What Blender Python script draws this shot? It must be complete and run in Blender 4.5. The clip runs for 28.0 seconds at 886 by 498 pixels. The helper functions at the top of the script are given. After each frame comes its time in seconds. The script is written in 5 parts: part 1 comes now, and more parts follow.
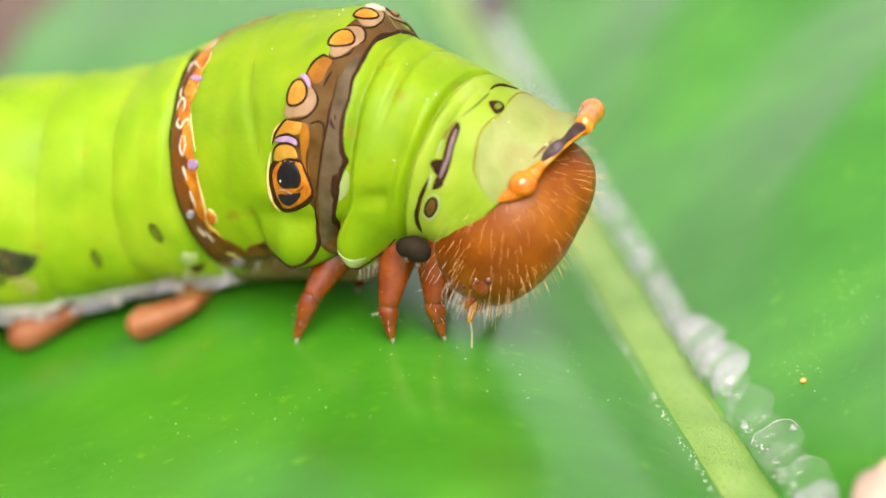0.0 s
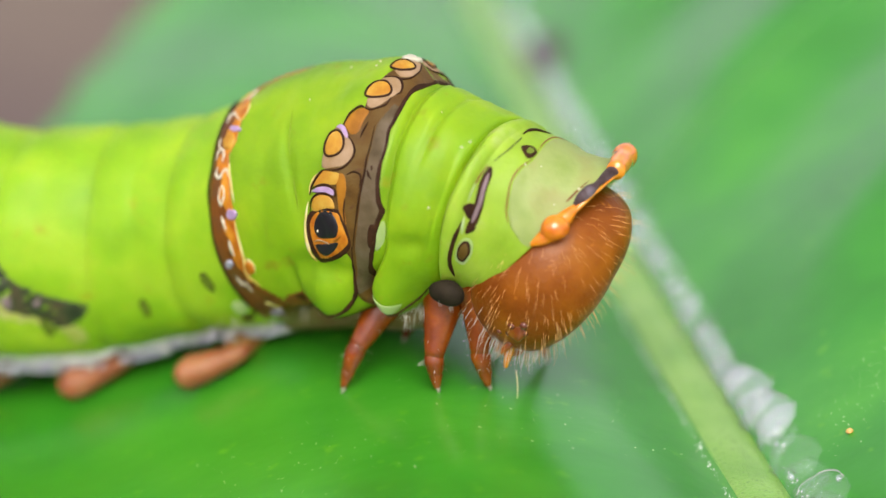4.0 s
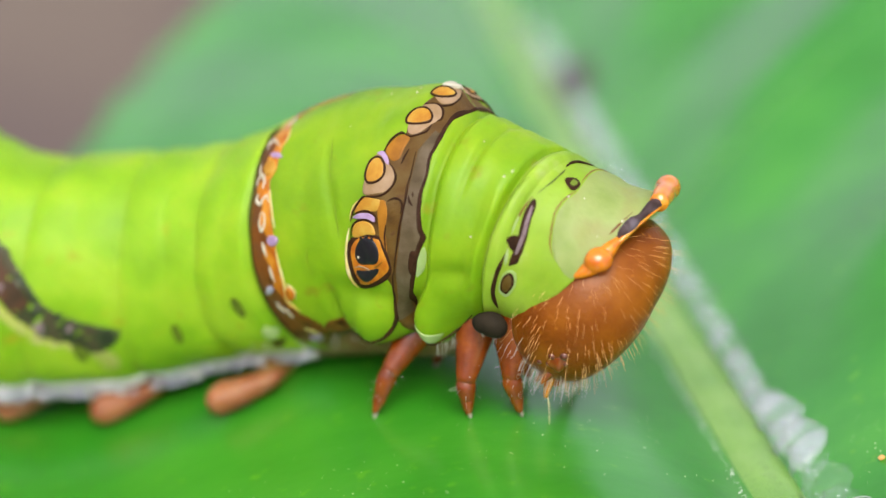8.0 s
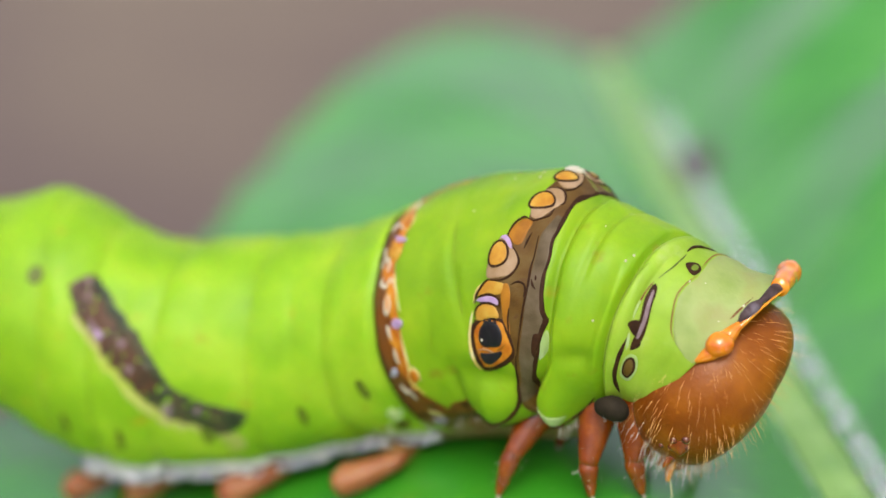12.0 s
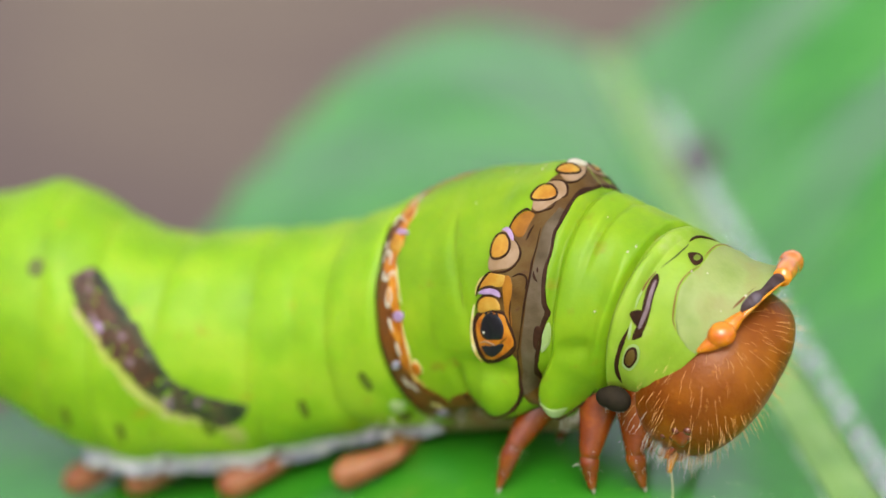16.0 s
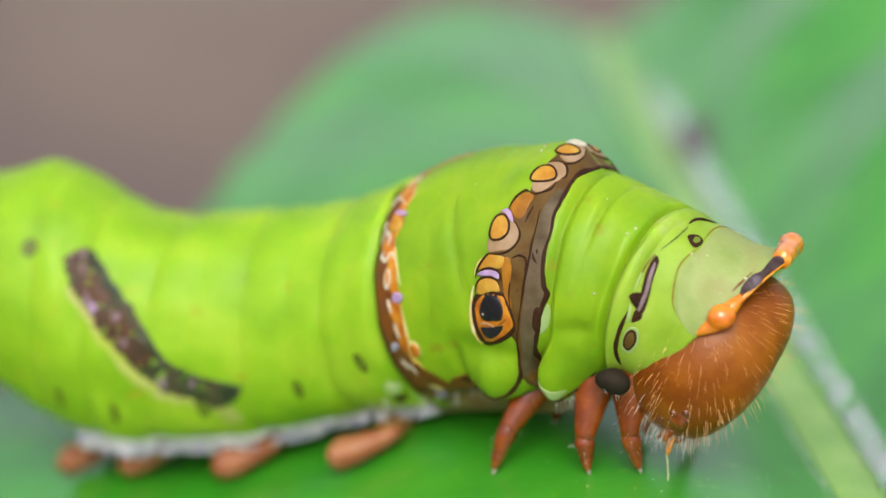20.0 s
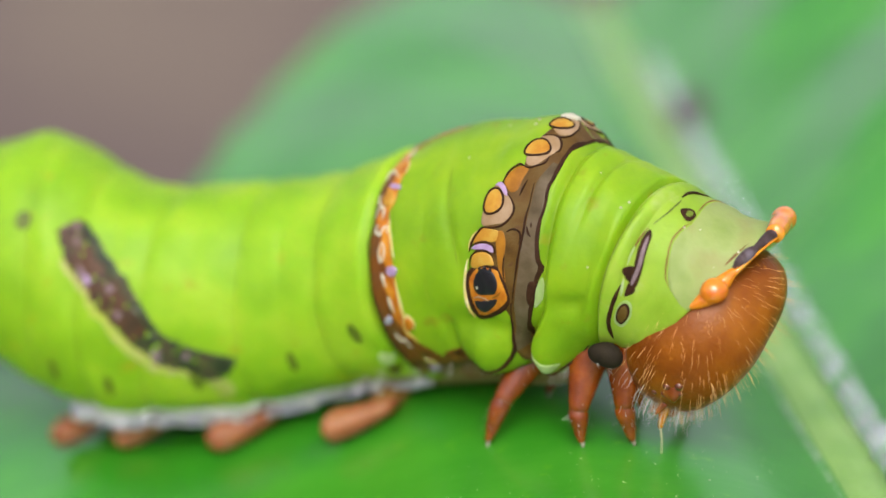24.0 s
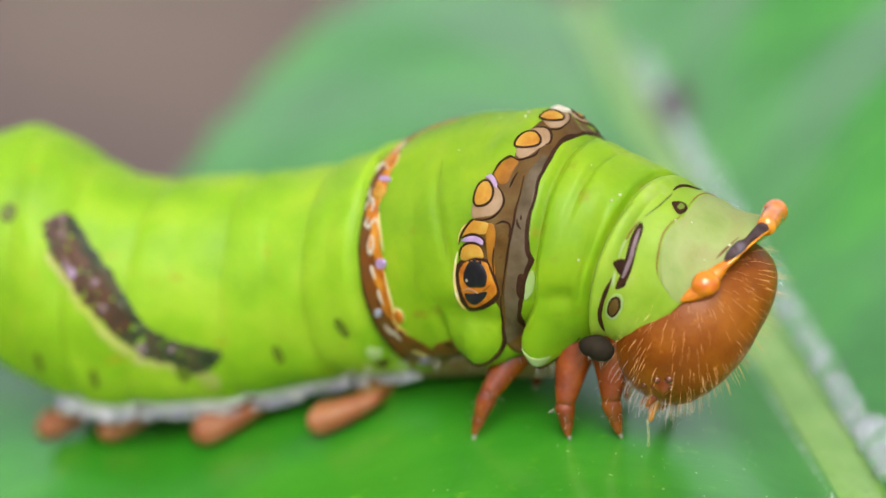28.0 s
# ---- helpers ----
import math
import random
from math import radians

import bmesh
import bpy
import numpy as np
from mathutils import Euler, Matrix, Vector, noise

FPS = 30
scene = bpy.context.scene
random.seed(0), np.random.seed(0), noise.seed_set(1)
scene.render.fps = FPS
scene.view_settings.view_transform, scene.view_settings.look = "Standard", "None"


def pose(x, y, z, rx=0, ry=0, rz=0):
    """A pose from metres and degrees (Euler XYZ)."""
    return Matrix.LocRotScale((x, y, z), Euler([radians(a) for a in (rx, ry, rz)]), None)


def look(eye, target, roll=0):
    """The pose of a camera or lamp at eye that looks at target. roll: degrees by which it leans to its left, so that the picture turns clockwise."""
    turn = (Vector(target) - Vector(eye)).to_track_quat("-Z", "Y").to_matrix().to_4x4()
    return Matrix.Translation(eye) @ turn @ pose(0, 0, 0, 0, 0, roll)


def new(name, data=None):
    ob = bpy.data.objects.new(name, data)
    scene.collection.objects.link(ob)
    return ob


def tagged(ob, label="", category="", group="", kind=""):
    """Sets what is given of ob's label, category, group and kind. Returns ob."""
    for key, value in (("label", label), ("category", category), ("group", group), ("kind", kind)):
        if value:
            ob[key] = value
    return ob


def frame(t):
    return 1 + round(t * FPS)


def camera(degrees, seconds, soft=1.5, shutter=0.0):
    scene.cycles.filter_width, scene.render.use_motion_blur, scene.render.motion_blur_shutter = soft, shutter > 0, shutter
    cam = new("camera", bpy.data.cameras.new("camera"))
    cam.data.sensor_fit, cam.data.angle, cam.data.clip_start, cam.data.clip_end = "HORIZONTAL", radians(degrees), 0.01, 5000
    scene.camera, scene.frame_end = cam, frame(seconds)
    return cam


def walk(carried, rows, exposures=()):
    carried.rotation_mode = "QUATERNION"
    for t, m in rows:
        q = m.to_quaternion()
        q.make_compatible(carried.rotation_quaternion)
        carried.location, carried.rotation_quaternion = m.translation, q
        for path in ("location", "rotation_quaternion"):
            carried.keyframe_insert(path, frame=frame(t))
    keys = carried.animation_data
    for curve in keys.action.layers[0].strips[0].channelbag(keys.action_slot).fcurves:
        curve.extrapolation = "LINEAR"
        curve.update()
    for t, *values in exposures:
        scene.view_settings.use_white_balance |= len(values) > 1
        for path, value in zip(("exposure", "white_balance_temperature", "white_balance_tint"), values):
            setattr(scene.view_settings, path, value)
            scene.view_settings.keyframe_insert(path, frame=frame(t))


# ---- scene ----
# the camera, hand-held close above the leaf; millimetres and degrees
cam = camera(20, 28.0, soft=1.5)
PATH = [
    (0, -1.14, -82.59, 43.29, 64.337, -0.757, -1.834),
    (0.5, -1.11, -82.54, 43.26, 64.202, -0.871, -1.8),
    (1, -0.9, -82.51, 43.25, 64.172, -0.769, -1.74),
    (1.5, -0.53, -82.69, 43.45, 64.221, -0.573, -1.529),
    (2, -0.81, -82.44, 43.45, 64.287, -0.571, -1.646),
    (2.5, -0.99, -82.41, 43.43, 64.522, -0.542, -1.604),
    (3, -0.81, -82.49, 43.45, 64.797, -0.41, -1.273),
    (3.5, -0.44, -82.88, 43.44, 65.182, -0.27, -0.774),
    (5.5, -0.52, -82.93, 43.48, 65.671, -0.094, -0.232),
    (6, -0.67, -82.78, 43.56, 65.644, -0.015, -0.23),
    (6.5, -0.81, -82.77, 43.56, 65.717, -0.02, -0.174),
    (7, -0.54, -83.15, 43.52, 65.938, 0.041, 0.104),
    (7.5, -0.65, -83.07, 43.59, 65.926, 0.057, 0.043),
    (8, -0.81, -83.04, 43.61, 66, -0, 0),
    (8.5, -0.81, -83.24, 43.69, 66.133, 0.013, 0.034),
    (9, -0.55, -83.5, 43.87, 66.281, 0.132, 0.272),
    (9.5, -0.89, -83.31, 43.85, 66.445, 0.104, 0.213),
    (10, -0.91, -83.65, 43.96, 66.718, 0.195, 0.464),
    (10.5, -0.85, -83.86, 44, 67.081, 0.42, 1.015),
    (11, -0.6, -84.07, 44.05, 67.421, 0.743, 1.834),
    (11.5, -0.56, -84.11, 44.05, 67.715, 0.992, 2.399),
    (12, -0.64, -83.92, 43.94, 67.957, 1.122, 2.669),
    (12.5, -0.56, -84.23, 44.21, 68.061, 1.23, 2.818),
    (14.5, -0.67, -84.15, 43.93, 68.092, 1.19, 2.733),
    (15, -0.67, -84.06, 43.91, 67.981, 1.181, 2.712),
    (15.5, -0.64, -84.35, 44.08, 67.872, 1.251, 2.7),
    (16, -0.6, -83.94, 43.67, 67.944, 1.101, 2.732),
    (16.5, -0.56, -83.87, 43.66, 67.875, 1.095, 2.74),
    (17, -0.74, -83.91, 43.75, 67.786, 1.038, 2.609),
    (17.5, -0.45, -83.87, 43.64, 67.797, 1.108, 2.756),
    (18, -0.56, -83.7, 43.66, 67.684, 1.059, 2.691),
    (18.5, -0.5, -83.73, 43.55, 67.683, 1.054, 2.706),
    (19, -0.62, -83.79, 43.62, 67.611, 1.007, 2.629),
    (19.5, -0.71, -83.76, 43.65, 67.518, 0.994, 2.573),
    (20, -0.66, -83.67, 43.54, 67.507, 1.012, 2.614),
    (20.5, -0.63, -83.62, 43.53, 67.449, 1.034, 2.65),
    (22.5, -0.71, -83.5, 43.54, 67.139, 0.97, 2.583),
    (23, -0.75, -83.61, 43.62, 67.036, 0.934, 2.501),
    (23.5, -0.58, -83.68, 43.62, 66.948, 0.998, 2.556),
    (24, -0.68, -83.62, 43.64, 66.811, 0.94, 2.485),
    (24.5, -0.79, -83.58, 43.6, 66.724, 0.908, 2.404),
    (25, -0.59, -83.71, 43.7, 66.68, 1.002, 2.517),
    (25.5, -0.74, -83.53, 43.56, 66.679, 0.925, 2.411),
    (26, -0.82, -83.58, 43.51, 66.71, 0.896, 2.322),
    (26.5, -0.54, -83.58, 43.61, 66.684, 0.972, 2.424),
    (27, -0.75, -83.52, 43.57, 66.681, 0.852, 2.25),
    (27.5, -0.84, -83.49, 43.57, 66.673, 0.8, 2.14),
    (28, -0.8, -83.49, 43.52, 66.674, 0.793, 2.136),
]
walk(cam, [(t, pose(x * 0.001, y * 0.001, z * 0.001, rx, ry, rz)) for t, x, y, z, rx, ry, rz in PATH], exposures=[(0, 0.36, 7450, 16), (1.0, 0.22, 7250, 15), (2.0, 0.13, 7050, 14), (3.5, 0.12, 6750, 12), (6.0, 0.12, 6500, 10), (8.0, 0.11, 6500, 10), (11.0, 0.05, 6500, 10), (15.0, 0.02, 6500, 10), (28, 0.02, 6500, 10)])
cam.data.dof.use_dof = True
cam.data.dof.focus_distance = 0.0910
cam.data.dof.aperture_fstop = 21

# an overcast day: a wide, weak sun behind thin cloud
SUN_UP, SUN_ROUND = 51, 180
world = bpy.data.worlds.new("overcast_sky")
scene.world = world
world.use_nodes = True
sky_nodes = world.node_tree
sky = sky_nodes.nodes.new("ShaderNodeTexSky")
sky.sky_type = "NISHITA"
sky.sun_disc = False
sky.sun_elevation = radians(SUN_UP)
sky.sun_rotation = radians(SUN_ROUND)
sky.air_density, sky.dust_density, sky.ozone_density = 1.0, 4.0, 1.0
sky_nodes.nodes["Background"].inputs["Strength"].default_value = 0.22
cloud = sky_nodes.nodes.new("ShaderNodeHueSaturation")  # thin cloud whitens the blue
cloud.inputs["Saturation"].default_value = 0.35
sky_nodes.links.new(sky.outputs["Color"], cloud.inputs["Color"])
sky_nodes.links.new(cloud.outputs["Color"], sky_nodes.nodes["Background"].inputs["Color"])
sun_lamp = new("sun", bpy.data.lights.new("sun", "SUN"))
sun_lamp.data.energy = 2.1
sun_lamp.data.angle = radians(40)
sun_lamp.data.color = (1.0, 0.95, 0.88)
a, b = radians(SUN_ROUND), radians(SUN_UP)
sun_lamp.matrix_world = look((math.sin(a) * math.cos(b), math.cos(a) * math.cos(b), math.sin(b)), (0, 0, 0))


# ---- materials ----
def material(name, colours, rough=0.5, scale=2.0, bump=0.0, bump_scale=20.0, soft=0.0, soft_tint=(1, 1, 1), metal=0.0, gloss=0.5,
             fine=None, coat=0.0, through_light=0.0, glass=0.0, stretch=(1, 1, 1), detail=4.0, spread=(0.3, 0.7), cells=None, clear=0.0, bloom=0.0, coat_rough=0.12, coat_ior=1.5):
    """A node material: a noise of that scale (per millimetre) blends the colours; fine: (colour, scale, share) of small flecks."""
    m = bpy.data.materials.new(name)
    m.use_nodes = True
    nt = m.node_tree
    p = nt.nodes["Principled BSDF"]
    co = nt.nodes.new("ShaderNodeTexCoord")
    mp = nt.nodes.new("ShaderNodeMapping")
    mp.inputs["Scale"].default_value = [1000 * k for k in stretch]
    nt.links.new(co.outputs["Object"], mp.inputs["Vector"])
    n = nt.nodes.new("ShaderNodeTexNoise")
    n.inputs["Scale"].default_value, n.inputs["Detail"].default_value = scale, detail
    nt.links.new(mp.outputs["Vector"], n.inputs["Vector"])
    ramp = nt.nodes.new("ShaderNodeValToRGB")
    els = ramp.color_ramp.elements
    while len(els) < len(colours):
        els.new(0.5)
    for k, c in enumerate(colours):
        els[k].position = spread[0] + (spread[1] - spread[0]) * k / max(len(colours) - 1, 1)
        els[k].color = (*c, 1)
    nt.links.new(n.outputs["Fac"], ramp.inputs["Fac"])
    colour = ramp.outputs["Color"]
    if fine:
        f = nt.nodes.new("ShaderNodeTexNoise")
        f.inputs["Scale"].default_value, f.inputs["Detail"].default_value = fine[1], 3.0
        nt.links.new(mp.outputs["Vector"], f.inputs["Vector"])
        cut = nt.nodes.new("ShaderNodeMapRange")
        cut.inputs["From Min"].default_value, cut.inputs["From Max"].default_value = 0.68 - 0.25 * fine[2], 0.80 - 0.25 * fine[2]
        nt.links.new(f.outputs["Fac"], cut.inputs["Value"])
        mix = nt.nodes.new("ShaderNodeMix")
        mix.data_type = "RGBA"
        nt.links.new(cut.outputs["Result"], mix.inputs["Factor"])
        nt.links.new(colour, mix.inputs["A"])
        mix.inputs["B"].default_value = (*fine[0], 1)
        colour = mix.outputs["Result"]
    nt.links.new(colour, p.inputs["Base Color"])
    p.inputs["Roughness"].default_value = rough
    p.inputs["Metallic"].default_value = metal
    p.inputs["Specular IOR Level"].default_value = gloss
    p.inputs["Sheen Weight"].default_value, p.inputs["Sheen Roughness"].default_value = bloom, 0.30  # waxy bloom
    p.inputs["Sheen Tint"].default_value = (0.85, 1.0, 0.9, 1)
    p.inputs["Coat Weight"].default_value = coat
    p.inputs["Coat Roughness"].default_value = coat_rough
    p.inputs["Coat IOR"].default_value = coat_ior
    if soft:
        p.inputs["Subsurface Weight"].default_value = soft
        p.inputs["Subsurface Radius"].default_value = [k for k in soft_tint]
        p.inputs["Subsurface Scale"].default_value = 0.0010
    if glass:
        p.inputs["Transmission Weight"].default_value = glass
        p.inputs["IOR"].default_value = 1.15
    if cells:  # (cells per millimetre, strength): close-set granules
        vo = nt.nodes.new("ShaderNodeTexVoronoi")
        vo.inputs["Scale"].default_value = cells[0]
        nt.links.new(mp.outputs["Vector"], vo.inputs["Vector"])
        bp = nt.nodes.new("ShaderNodeBump")
        bp.invert = True
        bp.inputs["Strength"].default_value, bp.inputs["Distance"].default_value = cells[1], 0.00030
        nt.links.new(vo.outputs["Distance"], bp.inputs["Height"])
        nt.links.new(bp.outputs["Normal"], p.inputs["Normal"])
    elif bump:
        bn = nt.nodes.new("ShaderNodeTexNoise")
        bn.inputs["Scale"].default_value, bn.inputs["Detail"].default_value = bump_scale, 3.0
        nt.links.new(mp.outputs["Vector"], bn.inputs["Vector"])
        bp = nt.nodes.new("ShaderNodeBump")
        bp.inputs["Strength"].default_value = bump
        bp.inputs["Distance"].default_value = 0.00005
        nt.links.new(bn.outputs["Fac"], bp.inputs["Height"])
        nt.links.new(bp.outputs["Normal"], p.inputs["Normal"])
    if through_light:
        tr = nt.nodes.new("ShaderNodeBsdfTranslucent")
        nt.links.new(colour, tr.inputs["Color"])
        ms = nt.nodes.new("ShaderNodeMixShader")
        ms.inputs["Fac"].default_value = through_light
        nt.links.new(p.outputs["BSDF"], ms.inputs[1])
        nt.links.new(tr.outputs["BSDF"], ms.inputs[2])
        nt.links.new(ms.outputs["Shader"], nt.nodes["Material Output"].inputs["Surface"])
    if clear:
        tr = nt.nodes.new("ShaderNodeBsdfTransparent")
        ms = nt.nodes.new("ShaderNodeMixShader")
        ms.inputs["Fac"].default_value = clear
        nt.links.new(p.outputs["BSDF"], ms.inputs[1])
        nt.links.new(tr.outputs["BSDF"], ms.inputs[2])
        nt.links.new(ms.outputs["Shader"], nt.nodes["Material Output"].inputs["Surface"])
    return m


SKIN = material("lime_skin", [(0.155, 0.320, 0.006), (0.210, 0.395, 0.010), (0.290, 0.450, 0.020)], 0.50, 0.33, 0.5, 2.6, 0.45, (0.7, 1, 0.15), gloss=0.26, fine=((0.27, 0.30, 0.010), 0.9, 0.16))
THORAX_SKIN = material("deep_lime_skin", [(0.122, 0.252, 0.003), (0.172, 0.322, 0.005), (0.240, 0.375, 0.009)], 0.46, 0.33, 0.5, 2.6, 0.40, (0.7, 1, 0.15), gloss=0.28, fine=((0.20, 0.25, 0.008), 0.9, 0.18))
SHIELD = material("olive_shield", [(0.20, 0.27, 0.065), (0.25, 0.31, 0.095), (0.25, 0.26, 0.085)], 0.5, 0.7, 0.4, 5, 0.2, (0.8, 1, 0.3), gloss=0.3)
FRONT_SKIN = material("pale_lime_skin", [(0.185, 0.31, 0.014), (0.240, 0.38, 0.026), (0.31, 0.42, 0.050)], 0.46, 0.45, 0.55, 3.5, 0.35, (0.6, 1, 0.2), gloss=0.32, fine=((0.30, 0.40, 0.09), 0.9, 0.16))
BROWN = material("brown_band", [(0.055, 0.024, 0.003), (0.092, 0.046, 0.007), (0.112, 0.068, 0.016)], 0.42, 1.0, 0.5, 8, gloss=0.28, fine=((0.08, 0.035, 0.012), 2.0, 0.2))
GREYTAN = material("grey_tan_strip", [(0.060, 0.040, 0.017), (0.095, 0.068, 0.036), (0.125, 0.092, 0.060)], 0.45, 1.2, 0.5, 8, gloss=0.25)
PROLEG = material("brown_proleg", [(0.20, 0.085, 0.02), (0.26, 0.16, 0.05)], 0.5, 0.8, 0.3, 8, 0.2, (1, 0.5, 0.2), gloss=0.2)
DARK = material("dark_line", [(0.020, 0.008, 0.004), (0.042, 0.017, 0.007)], 0.6, 3, 0.2, 20, gloss=0.12)
RUST = material("rust_band", [(0.060, 0.015, 0.003), (0.150, 0.048, 0.006), (0.10, 0.042, 0.014)], 0.36, 1.5, 0.3, 14, gloss=0.3)
SIENNA = material("sienna_wash", [(0.20, 0.075, 0.006), (0.33, 0.135, 0.010)], 0.5, 1.6, 0.3, 14, gloss=0.2)
SLATE = material("lilac_slate", [(0.17, 0.16, 0.22), (0.32, 0.32, 0.40), (0.42, 0.42, 0.46)], 0.4, 1.4, 0.3, 8, gloss=0.4)
ORANGE = material("orange_mark", [(0.30, 0.075, 0.005), (0.44, 0.145, 0.008), (0.55, 0.24, 0.02)], 0.4, 1.6, 0.35, 8, 0.1, (1, 0.5, 0.1), gloss=0.3)
AMBER = material("amber_spot", [(0.34, 0.13, 0.008), (0.43, 0.21, 0.020), (0.48, 0.30, 0.05)], 0.38, 1.5, 0.35, 8, 0.1, (1, 0.5, 0.1), gloss=0.35)
TAN = material("tan_mark", [(0.25, 0.155, 0.075), (0.33, 0.225, 0.14)], 0.5, 2.0, 0.3, 14, gloss=0.2)
LILAC = material("lilac_mark", [(0.302, 0.187, 0.360), (0.396, 0.274, 0.446)], 0.4, 3.0, 0.2, 14)
PALE = material("pale_mark", [(0.446, 0.403, 0.302), (0.533, 0.504, 0.396)], 0.45, 3.0, 0.2, 14)
CREAM = material("cream_ridge", [(0.27, 0.28, 0.29), (0.43, 0.45, 0.40), (0.54, 0.54, 0.52)], 0.45, 1.3, 0.5, 5, 0.2, (1, 0.9, 0.6), gloss=0.3, fine=((0.26, 0.26, 0.33), 1.6, 0.30))
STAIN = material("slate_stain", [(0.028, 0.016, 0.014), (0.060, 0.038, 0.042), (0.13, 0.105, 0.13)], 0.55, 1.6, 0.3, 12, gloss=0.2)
BLACK = material("black_pupil", [(0.006, 0.006, 0.009), (0.016, 0.014, 0.018)], 0.35, 3, 0.1, 14, gloss=0.3)
DARK_LOBE = material("dark_lobe_skin", [(0.013, 0.010, 0.007), (0.028, 0.021, 0.013)], 0.7, 1.5, 0.3, 10, gloss=0.08)
OBLIQUE = material("mottled_oblique_band", [(0.022, 0.012, 0.008), (0.080, 0.036, 0.018), (0.030, 0.022, 0.012)], 0.5, 1.1, 0.5, 6, gloss=0.25, fine=((0.15, 0.09, 0.08), 2.0, 0.15))
TAIL_BAND = material("green_black_band", [(0.012, 0.018, 0.010), (0.030, 0.045, 0.016), (0.075, 0.050, 0.03)], 0.5, 1.4, 0.5, 6, gloss=0.25, fine=((0.20, 0.20, 0.16), 2.2, 0.2))
MURK = material("greyish_fleck", [(0.15, 0.10, 0.10), (0.24, 0.17, 0.20)], 0.5, 2.0, 0.4, 8, gloss=0.25)
MIST = material("pale_green_rim", [(0.26, 0.40, 0.09), (0.36, 0.46, 0.21)], 0.5, 1.2, 0.2, 6, 0.2, (0.7, 1, 0.3), gloss=0.25)
DULL = material("dull_olive_skin", [(0.140, 0.250, 0.004), (0.18, 0.29, 0.006)], 0.5, 0.9, 0.3, 6, 0.3, (0.6, 1, 0.15), gloss=0.25)
MOSS = material("olive_stain", [(0.10, 0.17, 0.010), (0.15, 0.21, 0.020)], 0.5, 0.9, 0.3, 6, 0.2, (0.7, 1, 0.2), gloss=0.25)
FLECK = material("dull_fleck", [(0.06, 0.09, 0.012), (0.11, 0.14, 0.03)], 0.5, 1.5, 0.3, 6, gloss=0.2)
HEAD = material("chestnut_head", [(0.140, 0.032, 0.002), (0.195, 0.051, 0.003), (0.26, 0.080, 0.005)], 0.34, 0.6, 0.5, 6, 0.1, (1, 0.4, 0.05), gloss=0.22, fine=((0.36, 0.13, 0.012), 3.0, 0.10))
LEG = material("chestnut_leg", [(0.110, 0.016, 0.001), (0.185, 0.034, 0.003), (0.27, 0.062, 0.005)], 0.22, 1.2, 0.35, 4, 0.3, (1, 0.35, 0.08), gloss=0.5, coat=0.25)
HORN = material("orange_horn", [(0.52, 0.11, 0.002), (0.66, 0.19, 0.004), (0.70, 0.26, 0.01)], 0.16, 1.5, 0.3, 5, 0.25, (1, 0.4, 0.05), coat=0.8)
HAIR = material("golden_hair", [(0.76, 0.36, 0.10), (0.84, 0.54, 0.24)], 0.25, 2.0)
WHITE_HAIR = material("white_hair", [(0.62, 0.60, 0.50), (0.72, 0.70, 0.62)], 0.4, 2.0)
OCELLUS = material("dark_ocellus", [(0.08, 0.016, 0.006), (0.14, 0.03, 0.010)], 0.18, 3.0, coat=0.4)
CLAW = material("pale_claw", [(0.20, 0.14, 0.10), (0.45, 0.40, 0.34)], 0.3, 2.0, coat=0.3)
FOOT = material("peach_proleg", [(0.17, 0.045, 0.016), (0.25, 0.088, 0.032), (0.32, 0.145, 0.065)], 0.45, 0.6, 0.3, 8, 0.35, (1, 0.45, 0.15), gloss=0.3)
BELLY = material("dim_belly", [(0.16, 0.08, 0.03), (0.17, 0.15, 0.05)], 0.55, 0.8, 0.3, 8, gloss=0.2)
SILK = material("silk", [(0.62, 0.60, 0.25), (0.72, 0.70, 0.35)], 0.3, 3.0)
LEAF = material("leaf_green", [(0.020, 0.190, 0.005), (0.030, 0.255, 0.010), (0.056, 0.325, 0.017)], 0.42, 0.17, 0.25, 2.2, gloss=0.5, through_light=0.14, coat=0.95, coat_rough=0.22, coat_ior=1.64, stretch=(0.6, 1.0, 1.0), detail=4.0, fine=((0.085, 0.34, 0.010), 1.6, 0.16))
RIB = material("midrib_green", [(0.155, 0.36, 0.030), (0.22, 0.44, 0.055), (0.29, 0.50, 0.10)], 0.40, 0.5, gloss=0.5, coat=1.0, coat_rough=0.3, coat_ior=1.7, cells=(11.0, 0.55), fine=((0.085, 0.24, 0.010), 8.0, 0.42))
VEIN = material("vein_green", [(0.035, 0.20, 0.004), (0.060, 0.26, 0.008)], 0.42, 1.0, 0.3, 4, gloss=0.5, coat=1.0, coat_rough=0.28)
BLISTER = material("clear_blister", [(0.76, 0.82, 0.88), (0.88, 0.91, 0.96)], 0.05, 1.5, 0.6, 1.6, gloss=0.8, glass=0.6, coat=1.0, coat_rough=0.04, clear=0.86)
WALL = material("clear_wall", [(0.60, 0.64, 0.58), (0.74, 0.76, 0.72)], 0.2, 2.0, coat=0.5, clear=0.45)
PEARL = material("pearly_bubble", [(0.55, 0.58, 0.68), (0.72, 0.74, 0.82)], 0.08, 1.5, coat=0.6, clear=0.74)
BLISTER_WALL = material("whitish_wall", [(0.60, 0.64, 0.58), (0.72, 0.74, 0.72)], 0.35, 2.0, 0.3, 6)
SPECK = material("pale_speck", [(0.55, 0.62, 0.30), (0.70, 0.72, 0.50)], 0.4, 5.0)
GRAIN = material("orange_grain", [(0.60, 0.30, 0.08), (0.70, 0.42, 0.15)], 0.5, 5.0)
